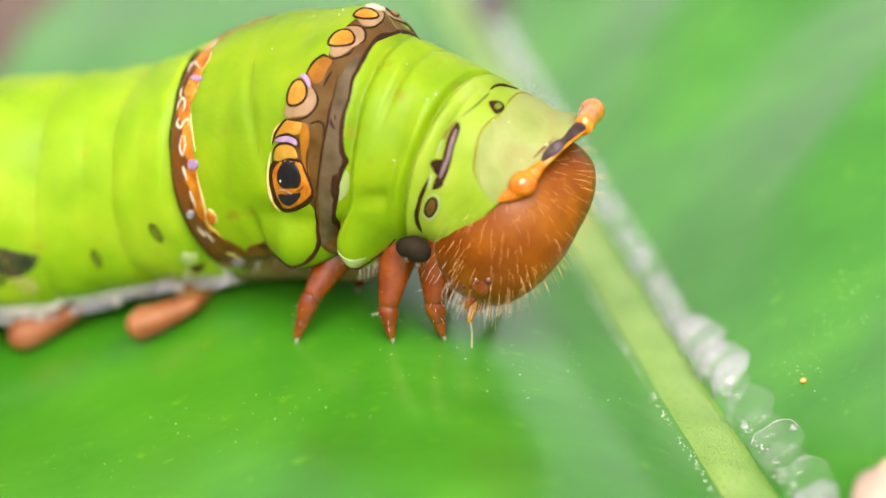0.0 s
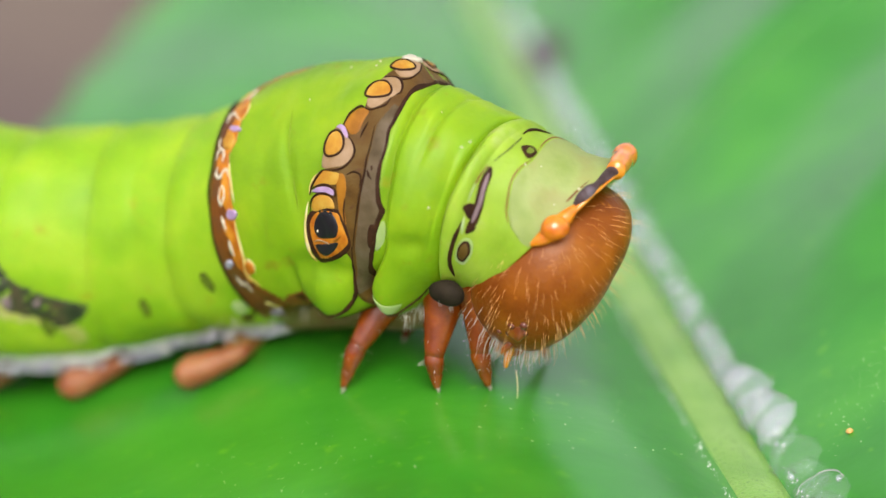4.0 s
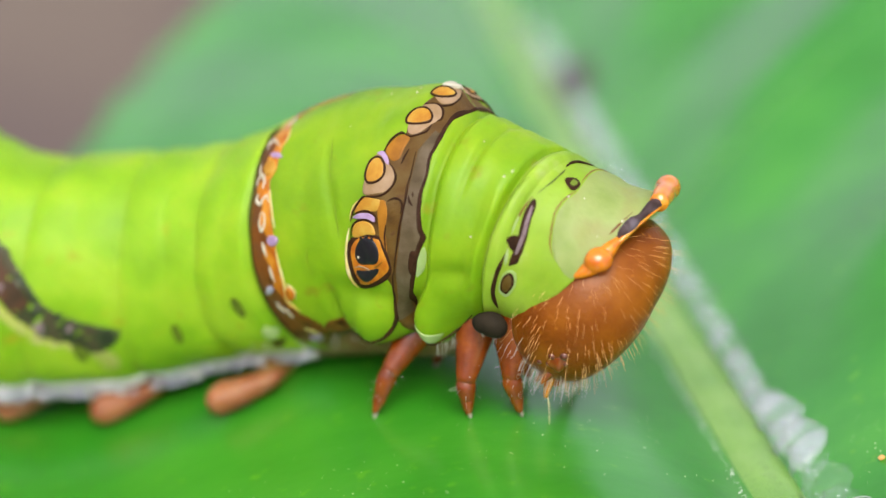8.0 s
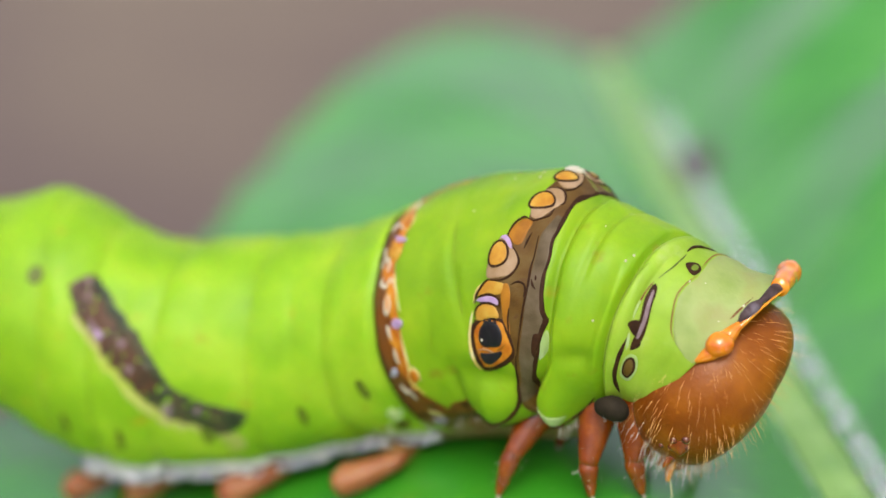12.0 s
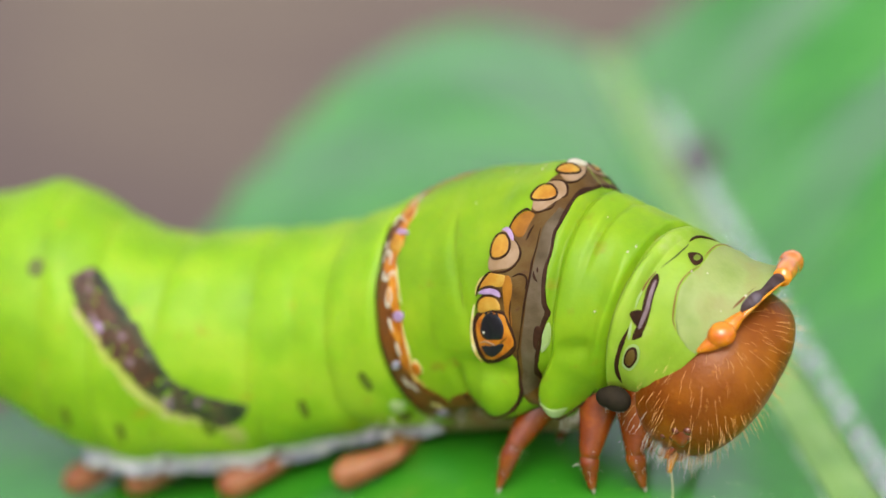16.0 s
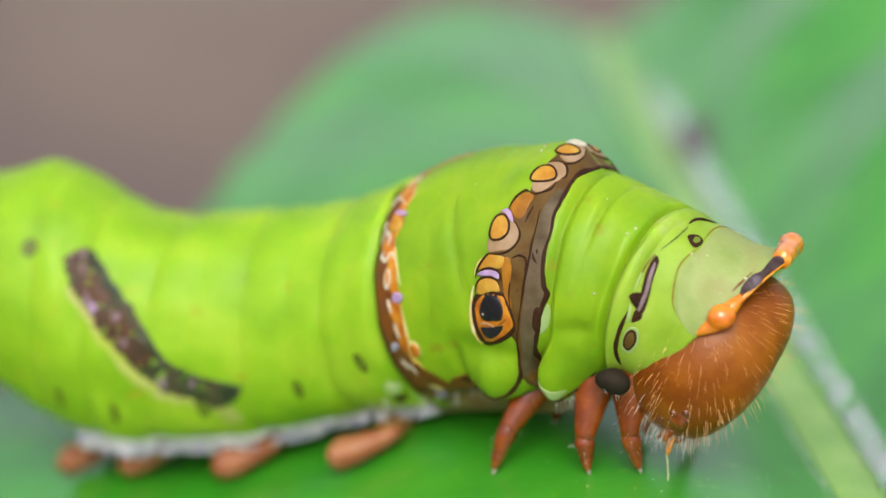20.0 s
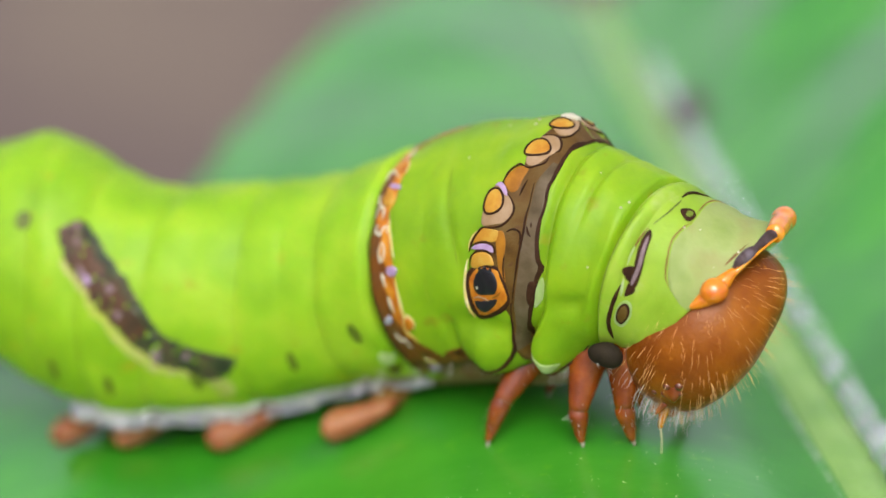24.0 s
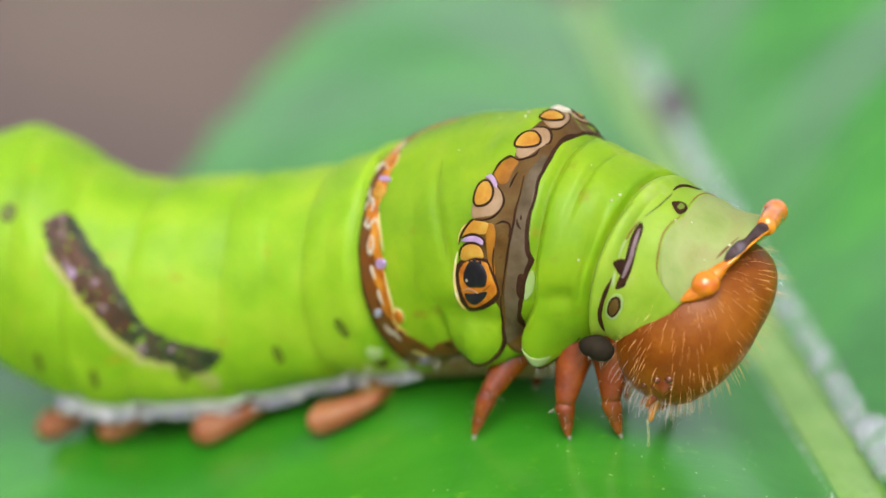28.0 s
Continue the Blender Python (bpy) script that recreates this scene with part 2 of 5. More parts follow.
BUD = material("pink_bud", [(0.44, 0.30, 0.25), (0.52, 0.42, 0.34)], 0.5, 0.8, 0.3, 5, 0.3, (1, 0.5, 0.3))
FRINGE = material("yellowish_fringe", [(0.30, 0.40, 0.03), (0.38, 0.41, 0.10), (0.44, 0.38, 0.18)], 0.5, 0.9, 0.3, 6, 0.3, (0.8, 1, 0.3), gloss=0.25)
YELLOW = material("yellow_rim", [(0.46, 0.30, 0.04), (0.58, 0.46, 0.16), (0.60, 0.54, 0.34)], 0.4, 1.4, 0.3, 6, gloss=0.3)
SOIL = material("dry_soil", [(0.078, 0.052, 0.050), (0.108, 0.077, 0.070), (0.175, 0.135, 0.100)], 0.9, 0.005, 0.6, 0.05, detail=6.0)


# -- form of the leaf and of the body, in millimetres --
MM = 0.001
SPINE_X = [-32.1, -30.22, -27.11, -23.98, -21.6, -19.66, -17.55, -14.87, -12.04, -9.83, -7.38, -4.9, -2.95, -1.11, 0.51, 2.01, 2.84, 3.84, 4.88]
SPINE_Y = [11.19, 11.32, 11.35, 11.08, 10.7, 10.23, 9.69, 9.36, 8.99, 8.6, 7.85, 6.89, 5.73, 4.57, 3.26, 2.33, 1.91, 1.57, 1.28]
SPINE_Z = [3.16, 3.24, 3.42, 3.16, 2.72, 2.1, 1.57, 1.73, 2.05, 2.67, 3.68, 4.73, 5.35, 5.96, 5.99, 6.16, 6.08, 5.66, 5.08]
LEAN_X = [0.02, 0.05, 0.07, 0.08, 0.17, 0.1, 0.27, 0.33, 0.32, 0.24, 0.39, 0.45, 0.77, 1.01, 1.23, 1.34, 1.43, 1.76, 2]
LEAN_Y = [0, 0, -0, -0.01, -0.02, -0.02, -0.06, -0.09, -0.1, -0.09, -0.23, -0.35, -0.62, -0.81, -0.99, -1.09, -1.08, -1.15, -1.11]
LEAN_Z = [1.34, 2.74, 3.69, 4.56, 5.35, 5.45, 5.06, 4.99, 4.92, 4.85, 5.12, 5.62, 5.63, 5.65, 5.13, 4.35, 3.73, 2.96, 2.29]
WIDE = [1.3, 2.7, 3.6, 4.3, 4.6, 4.7, 4.6, 4.5, 4.4, 4.4, 4.6, 4.9, 5.0, 4.9, 4.6, 4.2, 3.8, 3.5, 3.4]
TURN = [0, 0, 2, 5, 8, 10, 12, 15, 17, 21, 31, 38, 39, 39, 39, 39, 37, 33, 29]
BACK_OFF = [0.09, 0.08, 0.07, 0.06, 0.01, 0.05, 0.07, 0.06, 0.03, 0.05, 0.05, 0.045, 0.0, 0.02, 0.105, 0.12, 0.095, -0.02, -0.36]  # how much flatter the back is than a round one
SEAMS = [0.0, 1.2, 2.2, 3.2, 4.2, 5.35, 6.5, 7.75, 9.25, 10.25, 13.55, 15.02, 17.72]


def curve_at(table, s):
    """A smooth curve through the evenly spaced values of a table (Catmull-Rom)."""
    k = min(max(int(math.floor(s)), 0), len(table) - 2)
    f = s - k
    p1, p2 = table[k], table[k + 1]
    p0 = table[k - 1] if k > 0 else 2 * p1 - p2
    p3 = table[k + 2] if k + 2 < len(table) else 2 * p2 - p1
    return p1 + 0.5 * f * (p2 - p0 + f * (2 * p0 - 5 * p1 + 4 * p2 - p3 + f * (3 * (p1 - p2) + p3 - p0)))


def bell(x, w):
    return math.exp(-(x / w) ** 2)


def relief(s, th):
    """Folds and lobes of the skin, as a share of the radius. th: degrees from the back over the flank to the belly."""
    r = 0.018 * noise.noise((s * 1.6, th * 0.045, 3.0)) + 0.009 * noise.noise((s * 3.2 - th * 0.02, th * 0.07, 8.0))
    r += 0.0025 * noise.noise((s * 7.0 - th * 0.04, th * 0.16, 4.0))
    for k, m in enumerate(SEAMS[1:-1]):
        deep, w = (0.016, 0.24) if m < 5 else (0.026, 0.15) if m < 10 else (0.055, 0.09)
        bend = 0.07 * noise.noise((k * 5.0, th * 0.03, 1.0)) if m < 10 else 0.0
        r -= deep * (1 + 0.5 * noise.noise((k * 3.0, th * 0.035, 6.0))) * bell(s - m - bend, w)
    side = abs(th)
    # small folds across the swollen front segments
    r -= 0.034 * bell(s - 14.06 + 0.0012 * (side - 30), 0.075) * bell(side - 22, 30)
    r += 0.020 * bell(s - 15.34, 0.17) * bell(side - 45, 45) - 0.022 * bell(s - 15.62, 0.08) * bell(side - 50, 40)
    r -= 0.022 * bell(s - 11.63 - 0.0105 * (side - 55), 0.10) * bell(side - 62, 24)
    r -= 0.010 * bell(s - 11.25, 0.14) * bell(side - 75, 30)
    for m in (5.95, 7.15, 8.5, 9.75):
        r -= 0.006 * bell(s - m - 0.10 * noise.noise((m * 7, th * 0.04, 2.0)) - 0.0015 * (side - 60), 0.11) * bell(side - 55, 50)
    r -= 0.050 * bell(s - 14.42, 0.27) * bell(side - 74, 24)
    r += 0.012 * bell(s - 14.80, 0.16) * bell(side - 62, 46)
    # lobes low on the flank
    r += 0.135 * bell(s - 12.3, 0.62) * bell(side - 122, 14)
    r -= 0.060 * bell(s - 12.35, 0.55) * bell(side - 105, 4)
    r -= 0.050 * bell(s - 11.55, 0.12) * bell(side - 115, 10)
    r += 0.245 * bell(s - 13.98, 0.5) * bell(side - 129, 16)
    r -= 0.110 * bell(s - 13.46, 0.10) * bell(side - 118, 15)
    r -= 0.060 * bell(s - 14.15, 0.42) * bell(side - 92, 5)
    low = 130 if s < 13.4 else 144
    if side > low:
        r -= 0.16 * min((side - low) / 14, 1) * min(max((s - 10.6) / 0.8, 0), 1)
    r += 0.03 * bell(side - 128, 14) * (1 if s < 9.6 else max(0, 10.3 - s) / 0.7)
    return r


def slant(s, th):
    """How far the rings lean along the body from the back to the flank."""
    return min(max((s - 6.5) / 5.5, 0), 1) * (math.sqrt(th * th + 900) - 30) / 65 - 0.42 * bell(abs(th) - 117, 15) * bell(s - 13.6, 0.65)


def ring(s):
    c = np.array([curve_at(SPINE_X, s), curve_at(SPINE_Y, s), curve_at(SPINE_Z, s)])
    u = np.array([curve_at(LEAN_X, s), curve_at(LEAN_Y, s), curve_at(LEAN_Z, s)])
    a = math.radians(curve_at(TURN, s))
    return c, u, np.array([-math.sin(a), -math.cos(a), 0.0]) * curve_at(WIDE, s)


def skin(s, th, lift=0.0):
    """A point of the body's skin; lift: millimetres off it."""
    c, u, n = ring(min(s + slant(s, th), 18.0 + 0.25 * max(s + slant(s, th) - 18.0, 0)) if s < 15.3 else s + slant(s, th) * max(18.0 - s, 0) / 2.7)
    t = math.radians(th)
    ct, st = math.cos(t), math.sin(t)
    if ct < -0.85:
        ct = -0.85 - 0.35 * (-0.85 - ct)
    v = (ct * u + st * n) * (1 + relief(s, th))
    if th < 0:  # the back falls off more steeply on the far side
        v = v * (1 - 0.085 * bell(th + 38, 24) * min(max((s - 7) / 3, 0), 1) * (1 if s < 15 else max(16.5 - s, 0) / 1.5) - 0.09 * bell(th + 30, 20) * bell(s - 13.0, 0.9) - 0.07 * bell(th + 58, 26) * bell(s - 12.7, 0.8))
    side_on = min(max((45 - th) / 50, 0), 1) * min(max((th + 150) / 60, 0), 1)
    v = v * (1 - (curve_at(BACK_OFF, min(max(s, 0), 18)) + 0.055 * bell(s - 13.4, 0.28)) * side_on * side_on * (3 - 2 * side_on))
    return c + v * (1 + lift / np.linalg.norm(v))


def midrib_x(y):
    return 11.53 - 0.19 * y + 0.0005 * y * y


def leaf_z(x, y):
    """Height of the leaf's upper side."""
    d = x - midrib_x(y)
    u = d + 10.5
    bottom = -0.22 * (math.sqrt(10.5 ** 2 + 9) - 3) - 1.3
    if d > 0:
        z = bottom + 0.85 * d / (1 + d / 40)
    elif u > 0:
        z = -0.22 * (math.sqrt(u * u + 9) - 3) - 1.3 * (u / 10.5) ** 2
    else:
        f = min(-u / 18, 1)
        z = -4.7 * f * f * (3 - 2 * f) - 0.24 * max(-u - 19, 0)
    return z
# -- end of form --


# ---- tools ----
def part(name, shape, mat, parent=None, label="", kind=""):
    """One mesh object from (points in millimetres, faces), under a thing or a part."""
    pts, faces = shape
    me = bpy.data.meshes.new(name)
    me.from_pydata([tuple(float(k) * MM for k in q) for q in pts], [], faces)
    bm = bmesh.new()
    bm.from_mesh(me)
    bmesh.ops.recalc_face_normals(bm, faces=bm.faces)
    for f in bm.faces:
        f.smooth = True
    bm.to_mesh(me)
    bm.free()
    me.materials.append(mat)
    ob = new(name, me)
    if parent:
        ob.parent = parent
    return tagged(ob, label, kind=kind)


def grid(rows, close_u=False, cap=False):
    """Faces over a list of equally long rows of points."""
    n = len(rows[0])
    pts = [q for r in rows for q in r]
    faces = []
    for i in range(len(rows) - 1):
        for j in range(n if close_u else n - 1):
            k = (j + 1) % n
            faces.append((i * n + j, i * n + k, (i + 1) * n + k, (i + 1) * n + j))
    if cap:
        faces.append(tuple(range(n))[::-1])
        faces.append(tuple(range((len(rows) - 1) * n, len(rows) * n)))
    return pts, faces


def join(shapes):
    pts, faces = [], []
    for p, f in shapes:
        k = len(pts)
        pts += list(p)
        faces += [tuple(i + k for i in q) for q in f]
    return pts, faces


def unit(v):
    return np.array(v, float) / (np.linalg.norm(v) + 1e-12)


def across(v):
    w = np.cross(v, (0, 0, 1.0)) if abs(v[2]) < 0.9 * np.linalg.norm(v) else np.cross(v, (1.0, 0, 0))
    return unit(w)


def tube(points, radii, sides=12, flat=1.0):
    """A round tube with rounded ends along points."""
    points = [np.array(q, float) for q in points]
    rows = []
    side = None
    for i, q in enumerate(points):
        d = unit(points[min(i + 1, len(points) - 1)] - points[max(i - 1, 0)])
        side = across(d) if side is None else unit(side - d * np.dot(side, d))
        up = np.cross(side, d)
        rows.append([q + radii[i] * (math.cos(k) * side + flat * math.sin(k) * up) for k in (2 * math.pi * j / sides for j in range(sides))])
    return grid(rows, True, True)


def bent(points, radii, steps=16, sides=12, flat=1.0):
    """A tube along a smooth curve through a few points."""
    xs = [[q[k] for q in points] for k in range(3)]
    n = len(points) - 1
    ss = [n * i / steps for i in range(steps + 1)]
    mid = [[curve_at(x, s) for x in xs] for s in ss]
    rr = [max(curve_at(list(radii), s), 0.004) for s in ss]
    return tube(mid, rr, sides, flat)


def ball(centre, axes, nu=16, nv=10, shape=None):
    """An ellipsoid; axes: three half-axis vectors; shape: a function of the unit direction that scales it."""
    c, (ax, ay, az) = np.array(centre, float), [np.array(k, float) for k in axes]
    rows = []
    for i in range(nv + 1):
        p = math.pi * (0.02 + 0.96 * i / nv)
        row = []
        for j in range(nu):
            t = 2 * math.pi * j / nu
            d = (math.sin(p) * math.cos(t), math.sin(p) * math.sin(t), math.cos(p))
            k = shape(d) if shape else 1.0
            row.append(c + k * (d[0] * ax + d[1] * ay + d[2] * az))
        rows.append(row)
    return grid(rows, True, True)


# ---- the ground far below ----
def ground():
    rows = []
    for i in range(121):
        u = 2 * i / 120 - 1
        row = []
        for j in range(121):
            v = 2 * j / 120 - 1
            x, y = 60000 * v * abs(v) ** 3, 60000 * u * abs(u) ** 3
            row.append((x, y + 300, -180 + 9 * noise.noise((x * 0.02, y * 0.02, 1.0))))
        rows.append(row)
    tagged(part("ground", grid(rows), SOIL), "dull brown bare soil far below the leaf", "ground", kind="structure")


# ---- the leaf ----
BLEMISH = (6.1, 41.0)
LEAF_MID, LEAF_HALF, LEAF_LEFT, LEAF_RIGHT = 8.0, 54.0, 29.0, 31.0


def wave(x, y):
    """Soft swells between the side veins, and small unevenness."""
    d = x - midrib_x(y)
    ph = (y - 0.75 * abs(d) - 4.0) / 18.0
    far = min(abs(d) / 10, 1)
    w = 0.0
    w += 0.42 * bell(d + 5.2, 2.6) * bell(y + 4, 7)  # a soft swelling beside the midrib
    if d > 0:
        q = (y - 0.85 * d - 3.4) / 18.0 % 1.0  # a crease along every side vein
        rise = min(max((d - 2.2) / 5, 0), 1)
        w += 1.35 * rise * rise * (3 - 2 * rise) * (math.sqrt((2 * q - 1) ** 2 + 0.02) - 0.4)
    else:
        near = 1 - bell(y - 3, 10) * bell(d + 16, 18)
        w += 0.10 * far * near * math.cos(2 * math.pi * ph)
    return w + 0.10 * noise.noise((x * 0.25, y * 0.25, 0.0)) * min(abs(d) / 3, 1) * (0.4 + 0.6 * min(max((abs(y) - 3) / 5, 0), 1))


def blade_z(x, y):
    return leaf_z(x, y) + wave(x, y)


def leaf():
    thing = tagged(new("leaf"), "broad glossy green leaf with a pale raised midrib", "leaf")
    rows, under = [], []
    for i in range(161):
        v = -1 + 2 * i / 160
        v = math.sin(v * math.pi / 2)
        y = LEAF_MID + LEAF_HALF * v
        half = math.sqrt(max(1 - v * v, 0))
        xm = midrib_x(y)
        edge = 1 + 0.012 * math.sin(y * 1.1) + 0.008 * math.sin(y * 2.7)
        wide = min(max((34 - y) / 30, 0), 1)
        left = LEAF_LEFT + 13 * wide * wide * (3 - 2 * wide)
        xs = [xm - left * half * edge * (1 - j / 60) for j in range(61)] + [xm + LEAF_RIGHT * half * edge * j / 60 for j in range(1, 61)]
        rows.append([(x, y, blade_z(x, y)) for x in xs])
        under.append([(x, y, blade_z(x, y) - 0.32 * (1 - (2 * k / 120 - 1) ** 8) - 0.02) for k, x in enumerate(xs)])
    n = len(rows[0])
    pts, faces = join([grid(rows), grid(under)])
    m = n * len(rows)
    for i in range(len(rows) - 1):
        faces.append((i * n, (i + 1) * n, m + (i + 1) * n, m + i * n))
        faces.append((i * n + n - 1, m + i * n + n - 1, m + (i + 1) * n + n - 1, (i + 1) * n + n - 1))
    part("blade", (pts, faces), LEAF, thing)
    # the midrib, a low rounded ridge
    rows = []
    for i in range(141):
        y = -44 + 105 * i / 140
        xm = midrib_x(y)
        w = 1.28 * (1 - 0.14 * max(y + 5, 0) / 66)
        z = leaf_z(xm, y)
        rows.append([(xm - 0.46 + w * math.cos(k) * (1.14 if math.cos(k) > 0 else 1.0), y + 0.15 * w * math.cos(k), z - 0.05 + 0.72 * w * max(math.sin(k), -0.2) * (1 + 0.04 * noise.noise((xm, y * 0.7, k)))) for k in (math.pi * (-0.12 + 1.24 * j / 20) for j in range(21))])
    part("midrib", grid(rows), RIB, thing, "pale yellow-green grainy midrib")
    # side veins
    for side, starts in ((-1, (-30, 24, 37)), (1, (-31, 21, 34))):
        for y0 in starts:
            pts = []
            for k in range(15):
                f = k / 14
                x = midrib_x(y0) + side * (0.9 + 25 * f)
                y = y0 + 17 * f * (1 + 0.25 * f)
                v = (y - LEAF_MID) / LEAF_HALF
                if abs(v) > 0.97 or abs(x - midrib_x(y)) > 0.94 * 29 * math.sqrt(1 - v * v):
                    break
                pts.append((x, y, blade_z(x, y) - 0.03))
            if len(pts) > 3:
                part("side_vein", bent(pts, [0.20 - 0.012 * k for k in range(len(pts))], 3 * len(pts), 8, 0.35), VEIN, thing)
    part("blemish", ball((BLEMISH[0], BLEMISH[1], blade_z(*BLEMISH) - 0.05), [(1.3, 0.2, 0.7), (-0.3, 2.4, 0), (0, 0, 0.35)], 14, 8, lambda d: 1 + 0.25 * noise.noise((d[0] * 2, d[1] * 2, 4.0))), STAIN, thing, "dark sunken blemish beside the midrib")
    # the stalk runs back under the camera to the soil
    base = (midrib_x(-44), -44, leaf_z(midrib_x(-44), -44))
    part("stalk", bent([base, (22, -56, -12), (28, -66, -70), (30, -70, -184)], (1.2, 1.3, 1.6, 2.0), 24, 12), RIB, thing)
    return thing


def blisters():
    thing = tagged(new("blister_strip"), "row of clear glassy froth blisters along the midrib", "froth")
    rng = random.Random(7)
    walls = []
    y = -14.0

    def boxy(lump):
        def f(d):
            k = (abs(d[0]) ** 4.5 + abs(d[1]) ** 5.0 + abs(d[2]) ** 2.6) ** (-1 / 4.2)
            return k * (1 + 0.16 * noise.noise((d[0] * 1.7 + lump, d[1] * 1.7, d[2] * 1.7)))
        return f

    while y < 50:
        far = min(max(y + 5, 0) / 55, 1)
        k = (1.12 if y < 3.8 else 0.80) * (1 - 0.10 * far)
        along = rng.choice((0.50, 0.62, 0.78, 0.95)) * rng.uniform(0.9, 1.1) * k
        wide = rng.uniform(0.66, 0.88) * k
        x = midrib_x(y) + 0.66 + 0.90 * wide + rng.uniform(-0.06, 0.06)
        yy = y + rng.uniform(-0.12, 0.12) * k
        z = leaf_z(x, yy) - 0.02
        tilt = rng.uniform(0.10, 0.80)
        ax = np.array((wide * math.cos(tilt), wide * math.sin(tilt), 0.45 * wide))
        ay = np.array((-along * math.sin(tilt), along * math.cos(tilt), 0)) * 1.05
        az = np.array((-0.15 * k, 0, rng.uniform(0.34, 0.50) * k))
        shape = boxy(rng.uniform(0, 9))
        milky = rng.random() < (0.35 if y < 3.8 else 0.7)
        part("blister", ball((x, yy, z), (ax, ay, az), rng.choice((6, 7, 8)), 6, shape), PEARL if milky else BLISTER, thing)
        c = np.array((x, yy, z))
        # the dried rim of this chamber
        loop = []
        for i in range(13):
            a = 2 * math.pi * (i % 12) / 12
            ca, sa = math.cos(a), math.sin(a)
            f = 0.84 * (abs(ca) ** 4 + abs(sa) ** 4) ** -0.25
            loop.append(c + f * (ca * ax + sa * ay) + 0.55 * az)
        if rng.random() < 0.45:
            walls.append(bent(loop[:rng.choice((6, 8, 11))], [rng.uniform(0.004, 0.026) * k for _ in range(13)], 36, 5))
        for _ in range(rng.choice((0, 1, 1, 2))):
            r = rng.uniform(0.05, 0.15) * k
            q = c + rng.uniform(-0.7, 0.7) * ax + rng.uniform(-0.5, 0.5) * ay + 0.72 * az
            part("bubble", ball(q, [(r, 0, 0), (0, r, 0), (0, 0, 0.9 * r)], 12, 8), PEARL, thing)
        y += 1.36 * along
    part("membrane", join(walls), WALL, thing, "whitish dried rims of the blisters", kind="stuff")


def scurf():
    rng = random.Random(17)
    pale, dark = [], []
    for _ in range(900):
        y = rng.uniform(-13, 25)
        left = rng.random() < 0.6
        x = midrib_x(y) - 0.46 + (-1.27 + rng.gauss(0, 0.10) if left else 1.38 + rng.gauss(0, 0.10))
        r = rng.uniform(0.010, 0.032)
        q = (x, y, leaf_z(x, y) + (0.06 if left else 0.20) + rng.uniform(-0.06, 0.10))
        (dark if not left and rng.random() < 0.45 else pale).append(ball(q, [(r * rng.uniform(0.8, 2), 0, 0), (0, r * rng.uniform(0.8, 2), 0), (0, 0, r)], 5, 3))
    tagged(part("scurf", join(pale), BLISTER_WALL), "fine whitish scurf along the edges of the midrib", "dust", kind="stuff")
    tagged(part("grit", join(dark), DARK), "fine dark grit between midrib and froth", "dust", kind="stuff")


def specks():
    rng = random.Random(3)
    shapes = []
    for k in range(430):
        if k < 150:
            x, y = rng.gauss(-4, 5), rng.gauss(-3.2, 1.6)
        elif k < 190:
            x, y = rng.gauss(7, 2), rng.gauss(-1, 3)
        else:
            t = rng.uniform(0, 1)
            x = 14.5 + 6 * t + rng.gauss(0, 0.7)
            y = -2.2 + 6.5 * t + rng.gauss(0, 1.0)
        if abs(x - midrib_x(y)) < 1.4:
            continue
        r = rng.choice((0.008, 0.010, 0.013, 0.016, 0.024)) * rng.uniform(0.7, 1.1)
        shapes.append(ball((x, y, blade_z(x, y) + 0.3 * r), [(r * rng.uniform(0.8, 1.8), 0, 0), (0, r, 0), (0, 0, 0.7 * r)], 5, 3))
    tagged(part("specks", join(shapes), SPECK), "tiny pale specks of dust scattered on the leaf", "dust", kind="stuff")
    x, y = 15.15, -2.6
    tagged(part("grain", ball((x, y, blade_z(x, y) + 0.08), [(0.15, 0.03, 0), (-0.02, 0.12, 0), (0, 0, 0.1)], 8, 5, lambda d: 1 + 0.3 * d[0] * d[1]), GRAIN), "small orange pollen grain lying on the leaf", "grain")


def bud():
    x, y = 16.3, -11.2
    z = blade_z(x, y)
    thing = tagged(new("bud"), "small pinkish bud beside the midrib", "bud")
    part("body", ball((x, y, z + 0.7), [(0.95, 0.35, 0.1), (-0.3, 0.9, 0), (0, 0.2, 0.95)], 18, 12, lambda d: 1 + 0.12 * noise.noise((d[0] * 2, d[1] * 2, d[2] * 2))), BUD, thing)
    part("tip", ball((x + 0.2, y + 0.3, z + 1.55), [(0.35, 0, 0), (0, 0.35, 0), (0.05, 0.05, 0.4)], 12, 8), BUD, thing)


# ---- the caterpillar ----
def segment_shape(s0, s1, first=False, last=False):
    """The skin of one body segment; its ends tuck in under its neighbours."""
    steps = max(14, int((40 if s0 > 9 else 20) * (s1 - s0)))
    rows = []
    tuck = 0.16
    lo = s0 - (0 if first else tuck)
    hi = s1 + (0 if last else tuck)
    for i in range(steps + 1):
        s = lo + (hi - lo) * i / steps
        out = max(s0 - s, s - s1, 0) / tuck
        row = []
        for j in range(120):
            th = -180 + 3 * j
            sc = min(max(s, 0.0), 18.0)
            row.append(skin(sc, th, -0.10 * out - 0.55 * out * out))
        rows.append(row)
    if last:
        c = ring(18.0)[0]
        for k in (0.95, 0.80, 0.5):
            rows.append([c + (np.array(q) - c) * k - np.array((0.9, -0.3, 0.1)) * (1 - k) * 2 for q in rows[steps]])
    return grid(rows, True, True)


